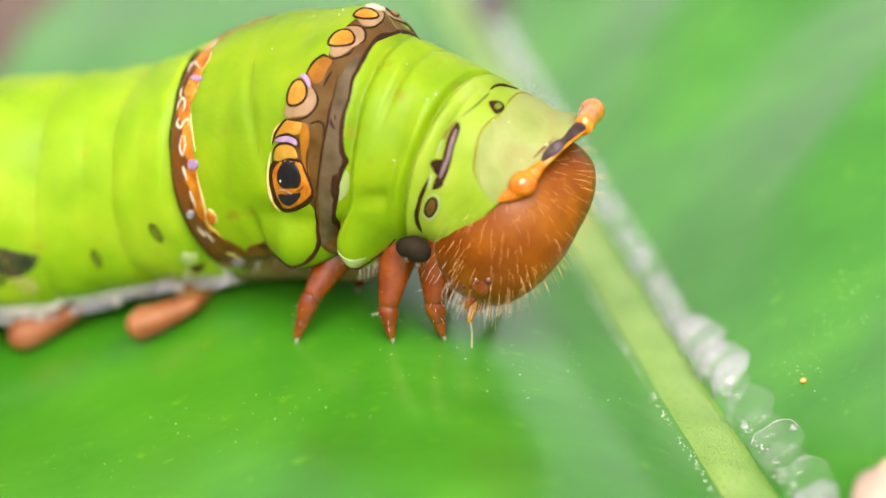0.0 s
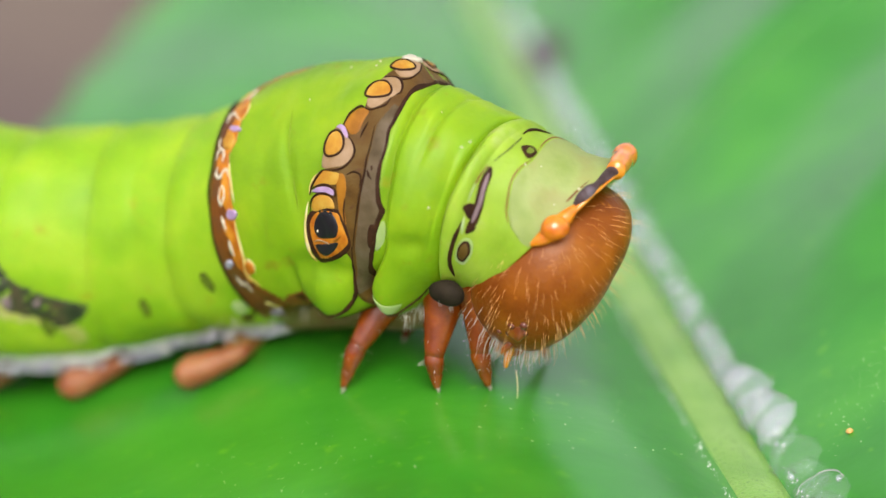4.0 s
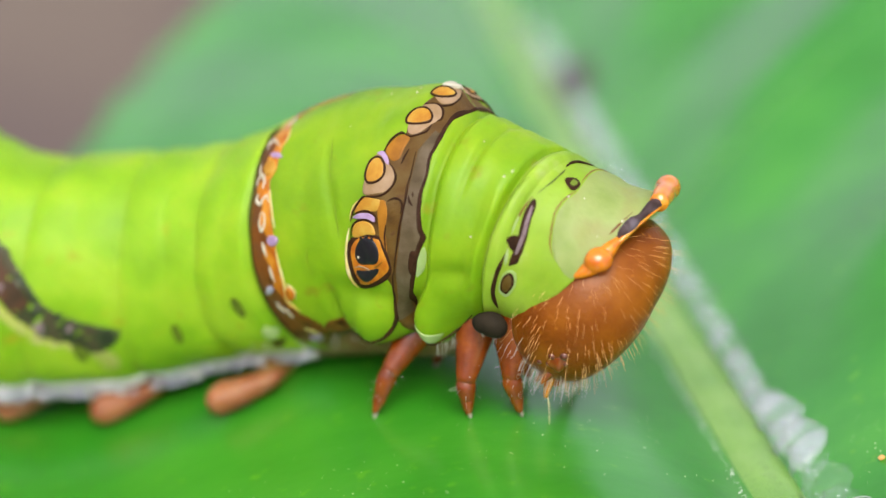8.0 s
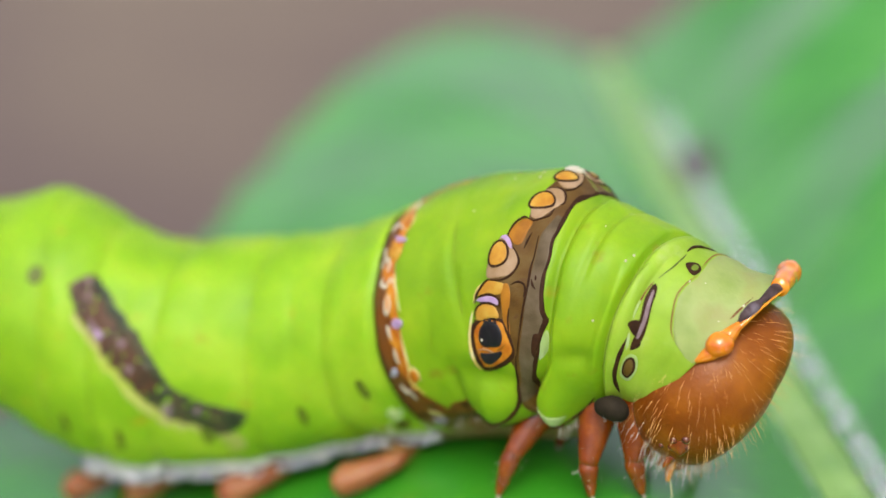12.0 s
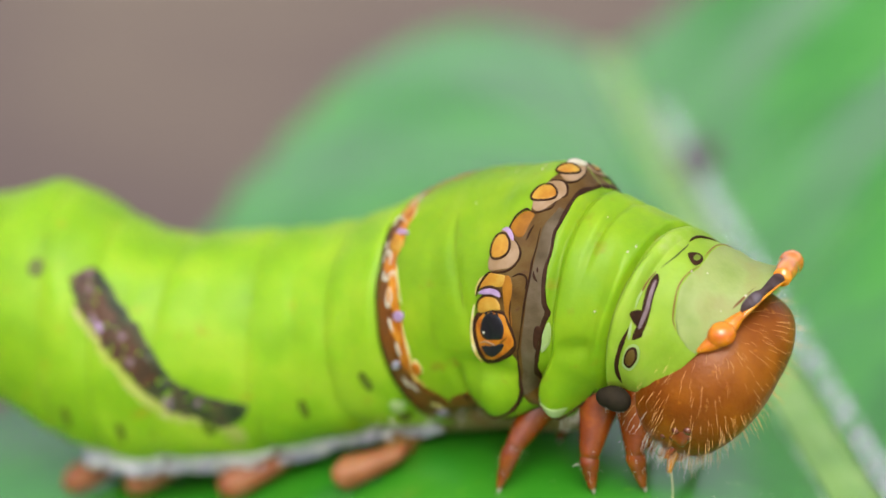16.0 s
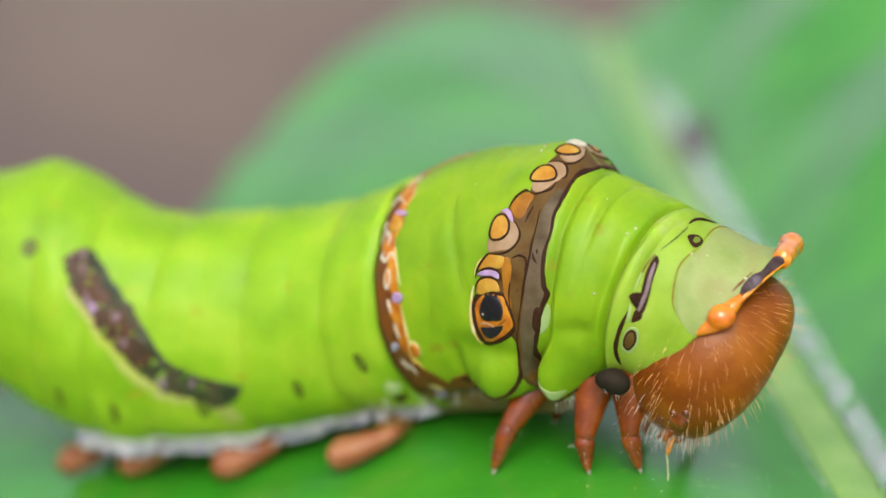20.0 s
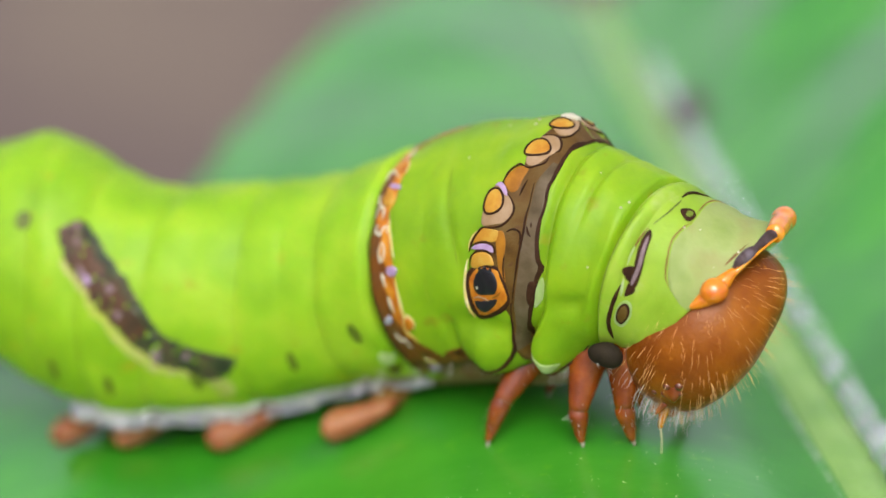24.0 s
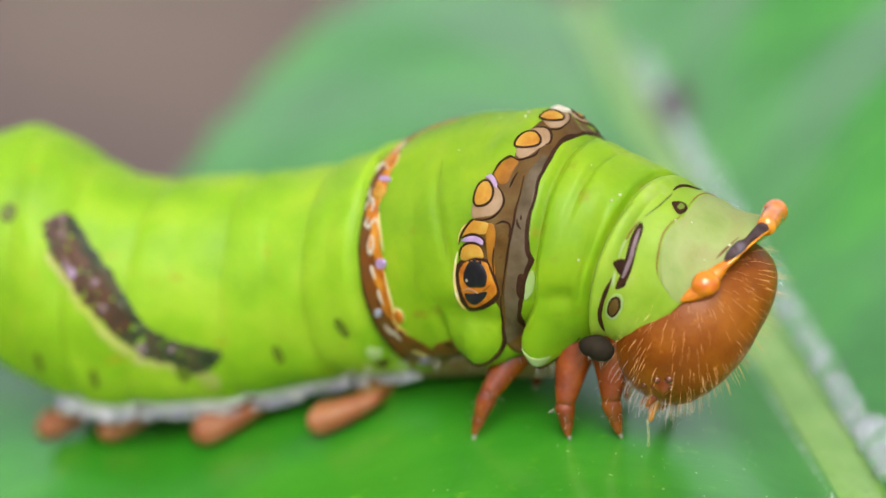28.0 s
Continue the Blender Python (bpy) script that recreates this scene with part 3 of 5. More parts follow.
def dome(s, th, ls, lt, lift=0.05, turn=0, shape=None, n=24, base=-0.03):
    """A flat mound that follows the skin: half-lengths in millimetres along the body and round it, turned by degrees."""
    lift = 0.010 + 0.30 * lift if lift < 0.25 else lift
    q = skin(s, th)
    ds = 0.05 / (np.linalg.norm(skin(s + 0.05, th) - q) + 1e-9)
    dt = 1.0 / (np.linalg.norm(skin(s, th + 1.0) - q) + 1e-9)
    ca, sa = math.cos(radians(turn)), math.sin(radians(turn))
    rows = []
    for f, h in ((1.0, base), (0.97, 0.5 * lift), (0.9, 0.85 * lift), (0.75, lift), (0.6, lift), (0.45, lift), (0.3, lift), (0.15, lift), (0.02, lift)):
        row = []
        for k in range(n):
            a = 2 * math.pi * k / n
            m = f * (shape(a) if shape else 1)
            u, v = ls * m * math.cos(a), lt * m * math.sin(a)
            u, v = u * ca - v * sa, u * sa + v * ca
            row.append(skin(s + u * ds, th + v * dt, h))
        rows.append(row)
    return grid(rows, True, True)


def ribbon(edge, th0, th1, lift=0.04, steps=40, base=-0.04):
    """A band round the body; edge(th) gives its two edges along the body."""
    lift = 0.010 + 0.30 * lift
    rows = []
    for i in range(steps + 1):
        th = th0 + (th1 - th0) * i / steps
        a, b = edge(th)
        row = []
        for f, h in [(0, base), (0.03, 0.5)] + [(k / 20, 1.0) for k in range(2, 19)] + [(0.97, 0.5), (1, base)]:
            row.append(skin(a + (b - a) * f, th, h if h < 0 else h * lift))
        rows.append(row)
    return grid(rows)


def patch(points, lift=0.03, n=48, base=-0.03):
    """A flat mark on the skin with a smooth closed outline through (s, th) points."""
    k = len(points)
    around = [points[i % k] for i in range(-1, k + 2)]
    us, ts = [q[0] for q in around], [q[1] for q in around]
    rim = [(curve_at(us, 1 + k * i / n), curve_at(ts, 1 + k * i / n)) for i in range(n)]
    cu, ct = sum(q[0] for q in rim) / n, sum(q[1] for q in rim) / n
    rows = []
    for f, h in ((1.0, base), (0.97, 0.55 * lift), (0.90, 0.9 * lift), (0.72, lift), (0.48, lift), (0.24, lift), (0.02, lift)):
        rows.append([skin(cu + (u - cu) * f, ct + (t - ct) * f, h) for u, t in rim])
    return grid(rows, True, True)


def line(points, width, lift=0.05, closed=False):
    """A thin drawn line of uneven width on the skin through (s, th) points."""
    k = len(points)
    around = [points[i % k] for i in range(-1, k + 2)] if closed else list(points)
    us, ts = [q[0] for q in around], [q[1] for q in around]
    steps = max(10, 6 * k)
    at = [(1 + k * i / steps if closed else (k - 1) * i / steps) for i in range(steps + 1)]
    mid = [skin(curve_at(us, f), curve_at(ts, f), lift - 0.6 * width) for f in at]
    r = [width * (1 + 0.28 * noise.noise((f * 1.7, width * 90, us[0] * 5))) * (1 if closed else min(1, 0.35 + 2.2 * min(i, steps - i) / steps)) for i, f in enumerate(at)]
    return tube(mid, r, 6)


def hairs(rng, count, root, length, radius=0.014, droop=0.0):
    """Fine hairs; root(rng) gives a foot and a direction."""
    out = []
    for _ in range(count):
        p, d = root(rng)
        ln = length * rng.uniform(0.55, 1.2)
        d = unit(d)
        e = unit(d + np.array((0, 0, -droop)) + np.array([rng.uniform(-0.3, 0.3) for _ in range(3)]))
        out.append(tube([p - 0.05 * d, p + 0.5 * ln * d, p + 0.5 * ln * d + 0.5 * ln * e], (radius, 0.75 * radius, 0.2 * radius), 4))
    return join(out)


def wobble(k, amount):
    return lambda a: 1 + amount * math.sin(3 * a + k) + 0.6 * amount * math.sin(5 * a + 2 * k)


def caterpillar():
    thing = tagged(new("caterpillar"), "plump lime-green caterpillar with brown bands and a chestnut head", "caterpillar")
    seg = {}
    names = ["anal_segment", "abdomen_segment", "abdomen_segment", "abdomen_segment", "abdomen_segment", "abdomen_segment", "abdomen_segment", "abdomen_segment", "abdomen_segment", "hind_thorax", "middle_thorax", "front_thorax"]
    for k, name in enumerate(names):
        seg[k] = part(name, segment_shape(SEAMS[k], SEAMS[k + 1], k == 0, k == len(names) - 1), FRONT_SKIN if name == "front_thorax" else THORAX_SKIN if "thorax" in name else SKIN, thing)
    front, middle, hind, first = seg[11], seg[10], seg[9], seg[8]

    # broad brown band at the front of the hind thorax, with its chain of spots
    def brown_edge(th):
        t = abs(th)
        left = float(np.interp(t, (0, 12, 27, 37, 46, 58, 65, 73, 80, 90, 98, 106, 118, 130), (12.84, 12.90, 12.76, 12.78, 12.50, 12.42, 12.34, 12.16, 12.30, 12.60, 12.90, 12.97, 13.06, 13.1)))
        right = float(np.interp(t, (0, 12, 20, 32, 40, 47, 54, 63, 70, 74, 80, 88, 93, 101, 110, 130), (13.44, 13.42, 13.36, 13.37, 13.34, 13.38, 13.37, 13.40, 13.46, 13.52, 13.46, 13.42, 13.40, 13.38, 13.46, 13.6)))
        if th < 0:  # narrower just beyond the back
            left += (max(right - 0.12, left) - left) * min(-th / 10, 1)
        return left, right + 0.02 * noise.noise((t * 0.15, 2.0, 9.0))

    part("brown_band", ribbon(brown_edge, -130, 130, 0.035, 150), BROWN, hind, "grey-brown band round the thorax")
    part("dark_edge", ribbon(lambda th: (brown_edge(th)[1] - 0.05 - 0.03 * bell(abs(th) - 68, 6) - 0.02 * bell(abs(th) - 22, 6) - 0.045 * noise.noise((th * 0.11, 4.0, 1.0)), brown_edge(th)[1] + 0.010), -128, 128, 0.08, 160), DARK, hind, "black wavy edge of the band")
    part("grey_strip", ribbon(lambda th: (float(np.interp(abs(th), (30, 42, 60, 75, 93, 105, 117), (13.22, 13.09, 13.10, 13.06, 13.0, 13.04, 13.07))), brown_edge(th)[1] - 0.03), 30, 117, 0.06, 90), GREYTAN, hind, "taupe strip along the front of the band")
    for side in (1, -1):
        def draw(name, pts, mat, lift, label=""):
            part(name, patch([(s, side * t) for s, t in pts], lift), mat, hind, label)

        def trace(name, pts, width, mat, lift=0.055, closed=False):
            part(name, line([(s, side * t) for s, t in pts], width, lift, closed), mat, hind)

        # pinkish tan grounds of the spots
        draw("tan_patch", [(12.84, 8), (13.08, 1), (13.17, 2.5), (13.22, 7), (13.20, 12.7), (13.09, 16.6), (12.93, 15)], TAN, 0.030)
        draw("tan_patch", [(12.82, 21.5), (13.03, 17.8), (13.16, 19), (13.21, 22.8), (13.13, 29), (12.98, 35.4), (12.82, 36.1), (12.76, 30)], TAN, 0.030)
        draw("tan_patch", [(12.40, 47), (12.62, 49), (12.77, 51.9), (12.83, 54.8), (12.79, 58.8), (12.65, 62.3), (12.32, 64.2), (12.30, 57)], TAN, 0.030)
        draw("top_knob", [(12.80, 4), (12.86, -2), (13.0, -3), (13.07, 1), (12.96, 4.5)], PALE, 0.12, "small whitish knob on the back")
        draw("orange_wash", [(12.55, 45.4), (12.62, 40.3), (12.74, 37.2), (12.89, 37.5), (12.86, 42), (12.82, 47.5), (12.70, 49)], SIENNA, 0.036)
        draw("orange_wash", [(12.17, 72), (12.22, 68.5), (12.34, 65.2), (12.52, 64.8), (12.66, 65), (12.62, 69), (12.38, 70.6)], AMBER, 0.036)
        draw("sienna_wash", [(12.60, 66), (12.72, 64), (12.80, 68), (12.79, 76), (12.84, 84), (12.70, 80), (12.64, 74)], SIENNA, 0.031)
        for pts in (((12.83, 13.3), (12.80, 9), (12.86, 6), (13.01, 5.4), (13.12, 6), (13.11, 9.9), (12.99, 13.4)), ((12.74, 31.7), (12.71, 27.5), (12.78, 23.4), (12.93, 22.3), (13.07, 24.3), (13.08, 27.6), (12.95, 30.4)), ((12.31, 56.9), (12.31, 51.8), (12.38, 48.9), (12.50, 48.7), (12.61, 51.7), (12.62, 55.5), (12.52, 58.5), (12.38, 59.2))):
            draw("spot", pts, AMBER, 0.062)
            trace("spot_rim", pts, 0.046, DARK, 0.070, True)
        draw("lilac_bar", [(12.41, 46.8), (12.50, 45.6), (12.61, 47.5), (12.68, 50.6), (12.62, 50.6), (12.51, 48)], LILAC, 0.060)
        for pts, w in (([(13.10, 0.5), (13.2, 5.5), (13.21, 13), (13.11, 17.4), (13.0, 18.2)], 0.040), ([(12.86, 20), (13.06, 17.7), (13.17, 19.2), (13.22, 23), (13.18, 25.3)], 0.044), ([(12.80, 37), (12.92, 36.6), (13.10, 32.7), (13.13, 28.3)], 0.044), ([(12.53, 46), (12.59, 40.6), (12.71, 36.9), (12.80, 36.8)], 0.048),
                       ([(12.63, 49.6), (12.76, 51.6), (12.84, 54.7), (12.80, 58.8), (12.67, 62.6), (12.50, 64.4), (12.32, 64.9)], 0.046), ([(12.10, 75), (12.15, 70.6), (12.29, 65.9), (12.36, 64.6)], 0.050), ([(13.07, 42.3), (13.09, 50.2), (13.08, 56), (13.10, 62), (13.08, 68), (13.05, 74.7), (13.01, 84.5), (12.98, 92.8)], 0.044),
                       ([(12.94, 42), (12.90, 45.6), (12.88, 49)], 0.036), ([(12.78, 64.2), (12.89, 62.2), (13.01, 62.1), (13.06, 63.9), (13.05, 66.9)], 0.040), ([(12.79, 73), (12.78, 78), (12.83, 84.3)], 0.034), ([(13.14, 59), (13.18, 61), (13.25, 62.3)], 0.050), ([(13.20, 57), (13.22, 59)], 0.035), ([(12.95, 92), (12.95, 104.7), (13.05, 114), (12.95, 118), (12.70, 122.5), (12.40, 125.5), (12.0, 125.5), (11.75, 123)], 0.085)):
            trace("dark_line", pts, w, DARK)
        # the false eye
        draw("eye_rim", [(12.04, 83.1), (12.0, 89.8), (12.04, 96.4), (12.10, 101.4), (12.19, 104.2), (12.55, 100.2), (12.84, 95.5), (12.95, 91), (12.88, 85.1), (12.78, 80.6), (12.66, 78), (12.29, 79.3)], DARK, 0.040)
        draw("eye_ring", [(12.09, 84.8), (12.07, 89.6), (12.11, 95.2), (12.18, 99.3), (12.24, 101.5), (12.56, 98.2), (12.78, 94.4), (12.91, 90.4), (12.85, 85.8), (12.75, 81.7), (12.66, 79), (12.28, 80.5)], ORANGE, 0.050, "orange ring of the false eye")
        draw("brow", [(12.13, 81), (12.15, 77.1), (12.26, 74.9), (12.41, 74.2), (12.54, 75), (12.60, 78.3), (12.43, 79.3), (12.25, 81.4)], AMBER, 0.056)
        trace("dark_line", [(12.10, 83), (12.13, 77.4), (12.25, 74.6), (12.41, 73.7), (12.56, 74.4)], 0.036, DARK, 0.062)
        draw("lilac_bar", [(12.13, 73.6), (12.25, 71.8), (12.42, 70.9), (12.56, 71.6), (12.57, 73.6), (12.42, 73.2), (12.25, 73.9)], LILAC, 0.060)
        trace("lilac_rim", [(12.14, 72.6), (12.25, 71.2), (12.42, 70.2), (12.58, 71.2), (12.60, 73.8)], 0.040, DARK, 0.066)
        draw("eye_pupil", [(12.17, 89.2), (12.21, 84.5), (12.33, 81), (12.50, 80.2), (12.63, 81.4), (12.70, 85.2), (12.65, 89.2), (12.48, 91), (12.27, 92)], BLACK, 0.085, "glossy blue-black pupil of the false eye")
        for pts in ([(12.33, 81.6), (12.31, 80.4)], [(12.43, 81), (12.43, 79.6)], [(12.53, 80.8), (12.55, 79.8)]):
            trace("pupil_tooth", pts, 0.075, BLACK, 0.080)
        draw("eye_pupil", [(12.17, 94.9), (12.35, 93.9), (12.54, 92.3), (12.69, 91.3), (12.6, 95.1), (12.39, 98.8), (12.23, 98.2)], BLACK, 0.075)
        trace("eye_glint", [(12.16, 93.6), (12.28, 92.6), (12.43, 92.9), (12.49, 93.2)], 0.034, TAN, 0.090)
        trace("eye_glint", [(12.57, 91.4), (12.66, 90), (12.76, 87.7)], 0.045, SIENNA, 0.090)
        part("eye_glint", ball(skin(12.26, side * 89, 0.085), [(0.045, 0, 0), (0, 0.045, 0), (0, 0, 0.06)], 6, 4), PALE, hind)
        trace("pale_halo", [(12.08, 76.5), (12.02, 82), (11.985, 89.9), (12.01, 97.3), (12.07, 102.5), (12.16, 105)], 0.075, YELLOW, 0.012)
        trace("pale_halo", [(12.08, 75), (12.13, 70), (12.27, 65.4)], 0.075, YELLOW, 0.012)
        draw("dark_wedge", [(13.31, 81), (13.41, 80.4), (13.44, 83.3), (13.39, 88.2), (13.36, 92.7), (13.29, 89.8), (13.28, 84.5)], DARK, 0.055)

    for pts in ([(11.52, 36), (11.58, 44), (11.63, 52), (11.70, 58)], [(11.78, 66), (11.84, 74), (11.88, 82)], [(11.35, 84), (11.32, 90), (11.36, 97)]):
        for side in (1, -1):
            part("crease", line([(s, side * t) for s, t in pts], 0.030, 0.008), DULL, hind)

    # narrow rust band at the rear of the hind thorax
    def rust_edge(th):
        t = abs(th)
        rear = float(np.interp(t, (0, 3, 6, 11, 20, 40, 70, 90, 104, 114, 121, 130, 139), (11.0, 10.80, 10.45, 10.18, 10.18, 10.25, 10.26, 10.33, 10.38, 10.38, 10.44, 10.47, 10.43)))
        fore = float(np.interp(t, (0, 4, 8, 11, 21, 35, 42, 51, 56, 64, 74, 83, 91, 100, 109, 115, 118, 124, 132, 139), (11.22, 11.12, 10.90, 10.64, 10.60, 10.74, 10.71, 10.72, 10.63, 10.69, 10.76, 10.82, 10.82, 10.86, 10.86, 10.95, 11.06, 11.18, 11.18, 11.10)))
        return rear, fore

    part("rust_band", ribbon(rust_edge, -138, 138, 0.045, 160), RUST, hind, "rust-brown band behind the thorax")
    part("dark_edge", ribbon(lambda th: (rust_edge(th)[0] - 0.02, rust_edge(th)[0] + 0.07), -134, 134, 0.065, 120), DARK, hind)
    for side in (1, -1):
        def draw(name, pts, mat, lift, label=""):
            part(name, patch([(s, side * t) for s, t in pts], lift), mat, hind, label)

        def trace(name, pts, width, mat, lift=0.055, closed=False):
            part(name, line([(s, side * t) for s, t in pts], width, lift, closed), mat, hind)

        part("orange_streak", ribbon(lambda th: (rust_edge(th)[1] - 0.20 - 0.05 * math.sin(abs(th) * 0.45) + 0.10 * max(abs(th) - 96, 0) / 14 - 0.10 * bell(abs(th) - 20, 16), rust_edge(th)[1] - 0.01), side * 2, side * 112, 0.075, 100), ORANGE, hind, "orange streak of the rust band")
        for pts, w, mat in (([(10.42, 38.7), (10.40, 35), (10.47, 33.5), (10.55, 36.5), (10.66, 40)], 0.060, PALE), ([(10.26, 27), (10.30, 20), (10.40, 15), (10.50, 11)], 0.060, FRINGE), ([(10.50, 26), (10.58, 22), (10.55, 16), (10.50, 11)], 0.045, PALE), ([(10.39, 57), (10.41, 53.5), (10.48, 52.5), (10.53, 55.9), (10.52, 59)], 0.050, PALE), ([(10.47, 60.7), (10.45, 63.7), (10.52, 66), (10.57, 63.5), (10.63, 62.8), (10.66, 66)], 0.060, PALE),
                            ([(10.56, 69.5), (10.53, 74), (10.57, 77.6), (10.63, 73.4), (10.60, 70), (10.57, 69.5)], 0.045, PALE), ([(10.57, 82), (10.60, 85.2), (10.63, 88.4)], 0.070, PALE), ([(10.65, 92.5), (10.67, 96.2), (10.70, 99.8)], 0.070, PALE), ([(10.60, 109.5), (10.63, 112.7), (10.68, 115)], 0.050, PALE), ([(10.74, 111.5), (10.76, 115.1), (10.78, 118)], 0.050, PALE), ([(10.40, 46), (10.40, 49.5), (10.44, 52)], 0.040, PALE),
                            ([(10.66, 60), (10.69, 64.5), (10.75, 69.5), (10.82, 76.5)], 0.042, YELLOW), ([(10.80, 84.5), (10.83, 91), (10.87, 99.5), (10.84, 107), (10.92, 111.5), (10.98, 114.5)], 0.045, YELLOW), ([(10.70, 30), (10.75, 36), (10.70, 41)], 0.040, YELLOW), ([(10.85, 125), (10.95, 127), (11.0, 131)], 0.045, FRINGE)):
            trace("pale_curl", pts, w, mat, 0.058)
        draw("bead", [(10.46, 49.4), (10.48, 45.8), (10.6, 46.1), (10.69, 50.2), (10.64, 53.4), (10.53, 53)], AMBER, 0.09)
        draw("bead", [(10.66, 81.5), (10.71, 79.4), (10.83, 79.9), (10.85, 82), (10.78, 83.9), (10.69, 83.4)], LILAC, 0.09)
        draw("bead", [(10.86, 103.6), (10.94, 101.6), (11.0, 103.9), (10.99, 107), (10.91, 108.4), (10.86, 106.6)], ORANGE, 0.09)
        trace("pale_curl", [(10.84, 104), (10.93, 100.8), (11.02, 103.7), (11.0, 107.6)], 0.035, YELLOW, 0.04)
        draw("bead", [(10.72, 134.7), (10.9, 130.8), (10.97, 132.9), (10.83, 138.9), (10.70, 139.5)], LILAC, 0.09)
        draw("bead", [(10.49, 103.6), (10.56, 101.1), (10.64, 102), (10.61, 104.4), (10.5, 105.4)], SLATE, 0.07)
        draw("lilac_bar", [(10.5, 42.8), (10.56, 42), (10.71, 44.2), (10.75, 46), (10.62, 45.6)], LILAC, 0.08)
        part("brown_wedge", dome(11.45, side * 126, 0.9, 0.42, 0.07, -22 * side, wobble(2, 0.12)), RUST, hind)
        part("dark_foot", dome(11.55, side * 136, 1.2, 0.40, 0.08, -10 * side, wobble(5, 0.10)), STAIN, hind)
        # dark joint under the lobes of the thorax
        part("lobe_edge", line([(13.62, side * 124), (13.75, side * 129), (13.95, side * 132), (14.2, side * 132), (14.5, side * 130), (14.8, side * 122)], 0.055, 0.05), DARK, middle)
        part("lobe_foot", patch([(13.62, side * 119), (13.8, side * 122), (14.0, side * 124), (14.25, side * 127), (14.1, side * 130.5), (13.85, side * 129.5), (13.68, side * 125)], 0.03), MIST, middle)
        part("pale_patch", patch([(s, side * t) for s, t in ((13.45, 83), (13.505, 78.5), (13.55, 83), (13.52, 90), (13.43, 94), (13.42, 88.3))], 0.022), MIST, hind)
        for owner, lo, hi in ((hind, 10.35, 13.5), (middle, 13.6, 15.0)):
            start = 130 if owner is hind else 145
            part("underside", ribbon(lambda th: (lo, hi), side * start, side * 180, 0.02, 24), BELLY, owner, "dull brownish underside")

    # the front thorax: shield, slits, breathing pore
    part("shield", ribbon(lambda th: (float(np.interp(th, (-50, -23, -11, 2, 11, 20, 29, 38, 47, 55, 61, 65), (16.6, 16.28, 16.27, 16.32, 16.38, 16.41, 16.34, 16.34, 16.46, 16.64, 16.92, 17.4))), 17.70), -50, 65, 0.03, 80), SHIELD, front, "dull olive shield behind the head")
    part("shield_rim", line([(16.30, -30), (16.26, -20), (16.25, -9), (16.31, 2.5), (16.36, 11)], 0.030, 0.024), PROLEG, front)
    part("shield_rim", line([(16.41, 19), (16.33, 28), (16.32, 37.6), (16.44, 46.9), (16.62, 55.5), (16.85, 60)], 0.030, 0.024), PROLEG, front)
    for side in (1, -1):
        def draw(name, pts, mat, lift, label=""):
            part(name, patch([(s, side * t) for s, t in pts], lift), mat, front, label)

        def trace(name, pts, width, mat, lift=0.055, closed=False):
            part(name, line([(s, side * t) for s, t in pts], width, lift, closed), mat, front)

        draw("dark_slit", [(15.74, 38.6), (15.89, 41), (15.97, 51.1), (16.06, 60), (16.09, 70), (15.92, 72), (15.86, 64), (15.78, 56), (15.70, 47)], DARK, 0.040)
        draw("dark_slit", [(15.58, 66), (15.57, 62.9), (15.80, 60.1), (15.92, 63), (15.88, 69)], DARK, 0.036)
        draw("dark_slit", [(15.86, 69), (16.06, 70), (16.10, 73), (15.96, 76.5), (15.84, 77)], DARK, 0.036)
        draw("slit_core", [(15.80, 42), (15.86, 43), (15.93, 50), (16.01, 59), (16.0, 69), (15.91, 70), (15.91, 60.7), (15.82, 49.1)], MURK, 0.055)
        trace("pale_edge", [(15.62, 46), (15.60, 54), (15.62, 61)], 0.06, MIST, 0.016)
        trace("pale_edge", [(15.66, 68), (15.70, 74), (15.74, 79)], 0.08, MIST, 0.016)
        if side == 1:
            draw("dark_diamond", [(16.06, 17), (16.13, 12.5), (16.26, 10.6), (16.39, 13.2), (16.38, 19.2), (16.27, 21)], DARK, 0.045)
            draw("diamond_core", [(16.20, 13.5), (16.30, 12.6), (16.34, 15), (16.30, 18), (16.22, 18)], MOSS, 0.055)
        draw("pore_rim", [(15.76, 97), (15.70, 87), (15.88, 80), (16.16, 80), (16.32, 89), (16.16, 98)], MIST, 0.014)
        draw("pore_rim", [(15.80, 94.8), (15.76, 87), (15.91, 81.6), (16.11, 81.8), (16.25, 88.7), (16.1, 96)], DARK, 0.036)
        draw("breathing_pore", [(15.85, 93.5), (15.82, 87.3), (15.93, 83), (16.07, 83), (16.18, 88.7), (16.07, 94.5)], BROWN, 0.050)
        trace("dark_seam", [(15.86, 8), (15.89, 11), (15.90, 16), (15.89, 24), (15.76, 35)], 0.032, FLECK, 0.020)
        trace("dark_seam", [(15.70, 38), (15.63, 46), (15.60, 55)], 0.034, RUST, 0.020)
        trace("dark_seam", [(15.62, 72), (15.57, 78.3), (15.52, 86.9), (15.50, 96), (15.58, 104), (15.80, 112)], 0.095, DARK, 0.030)
        if side == 1:
            trace("dark_slit", [(15.80, 5), (15.78, -3), (15.88, -12), (15.98, -20)], 0.065, DARK, 0.045)
        trace("dark_fold", [(15.25, 30), (15.12, 42), (15.03, 52), (15.08, 65), (15.10, 80), (14.98, 98)], 0.030, MOSS, 0.010)
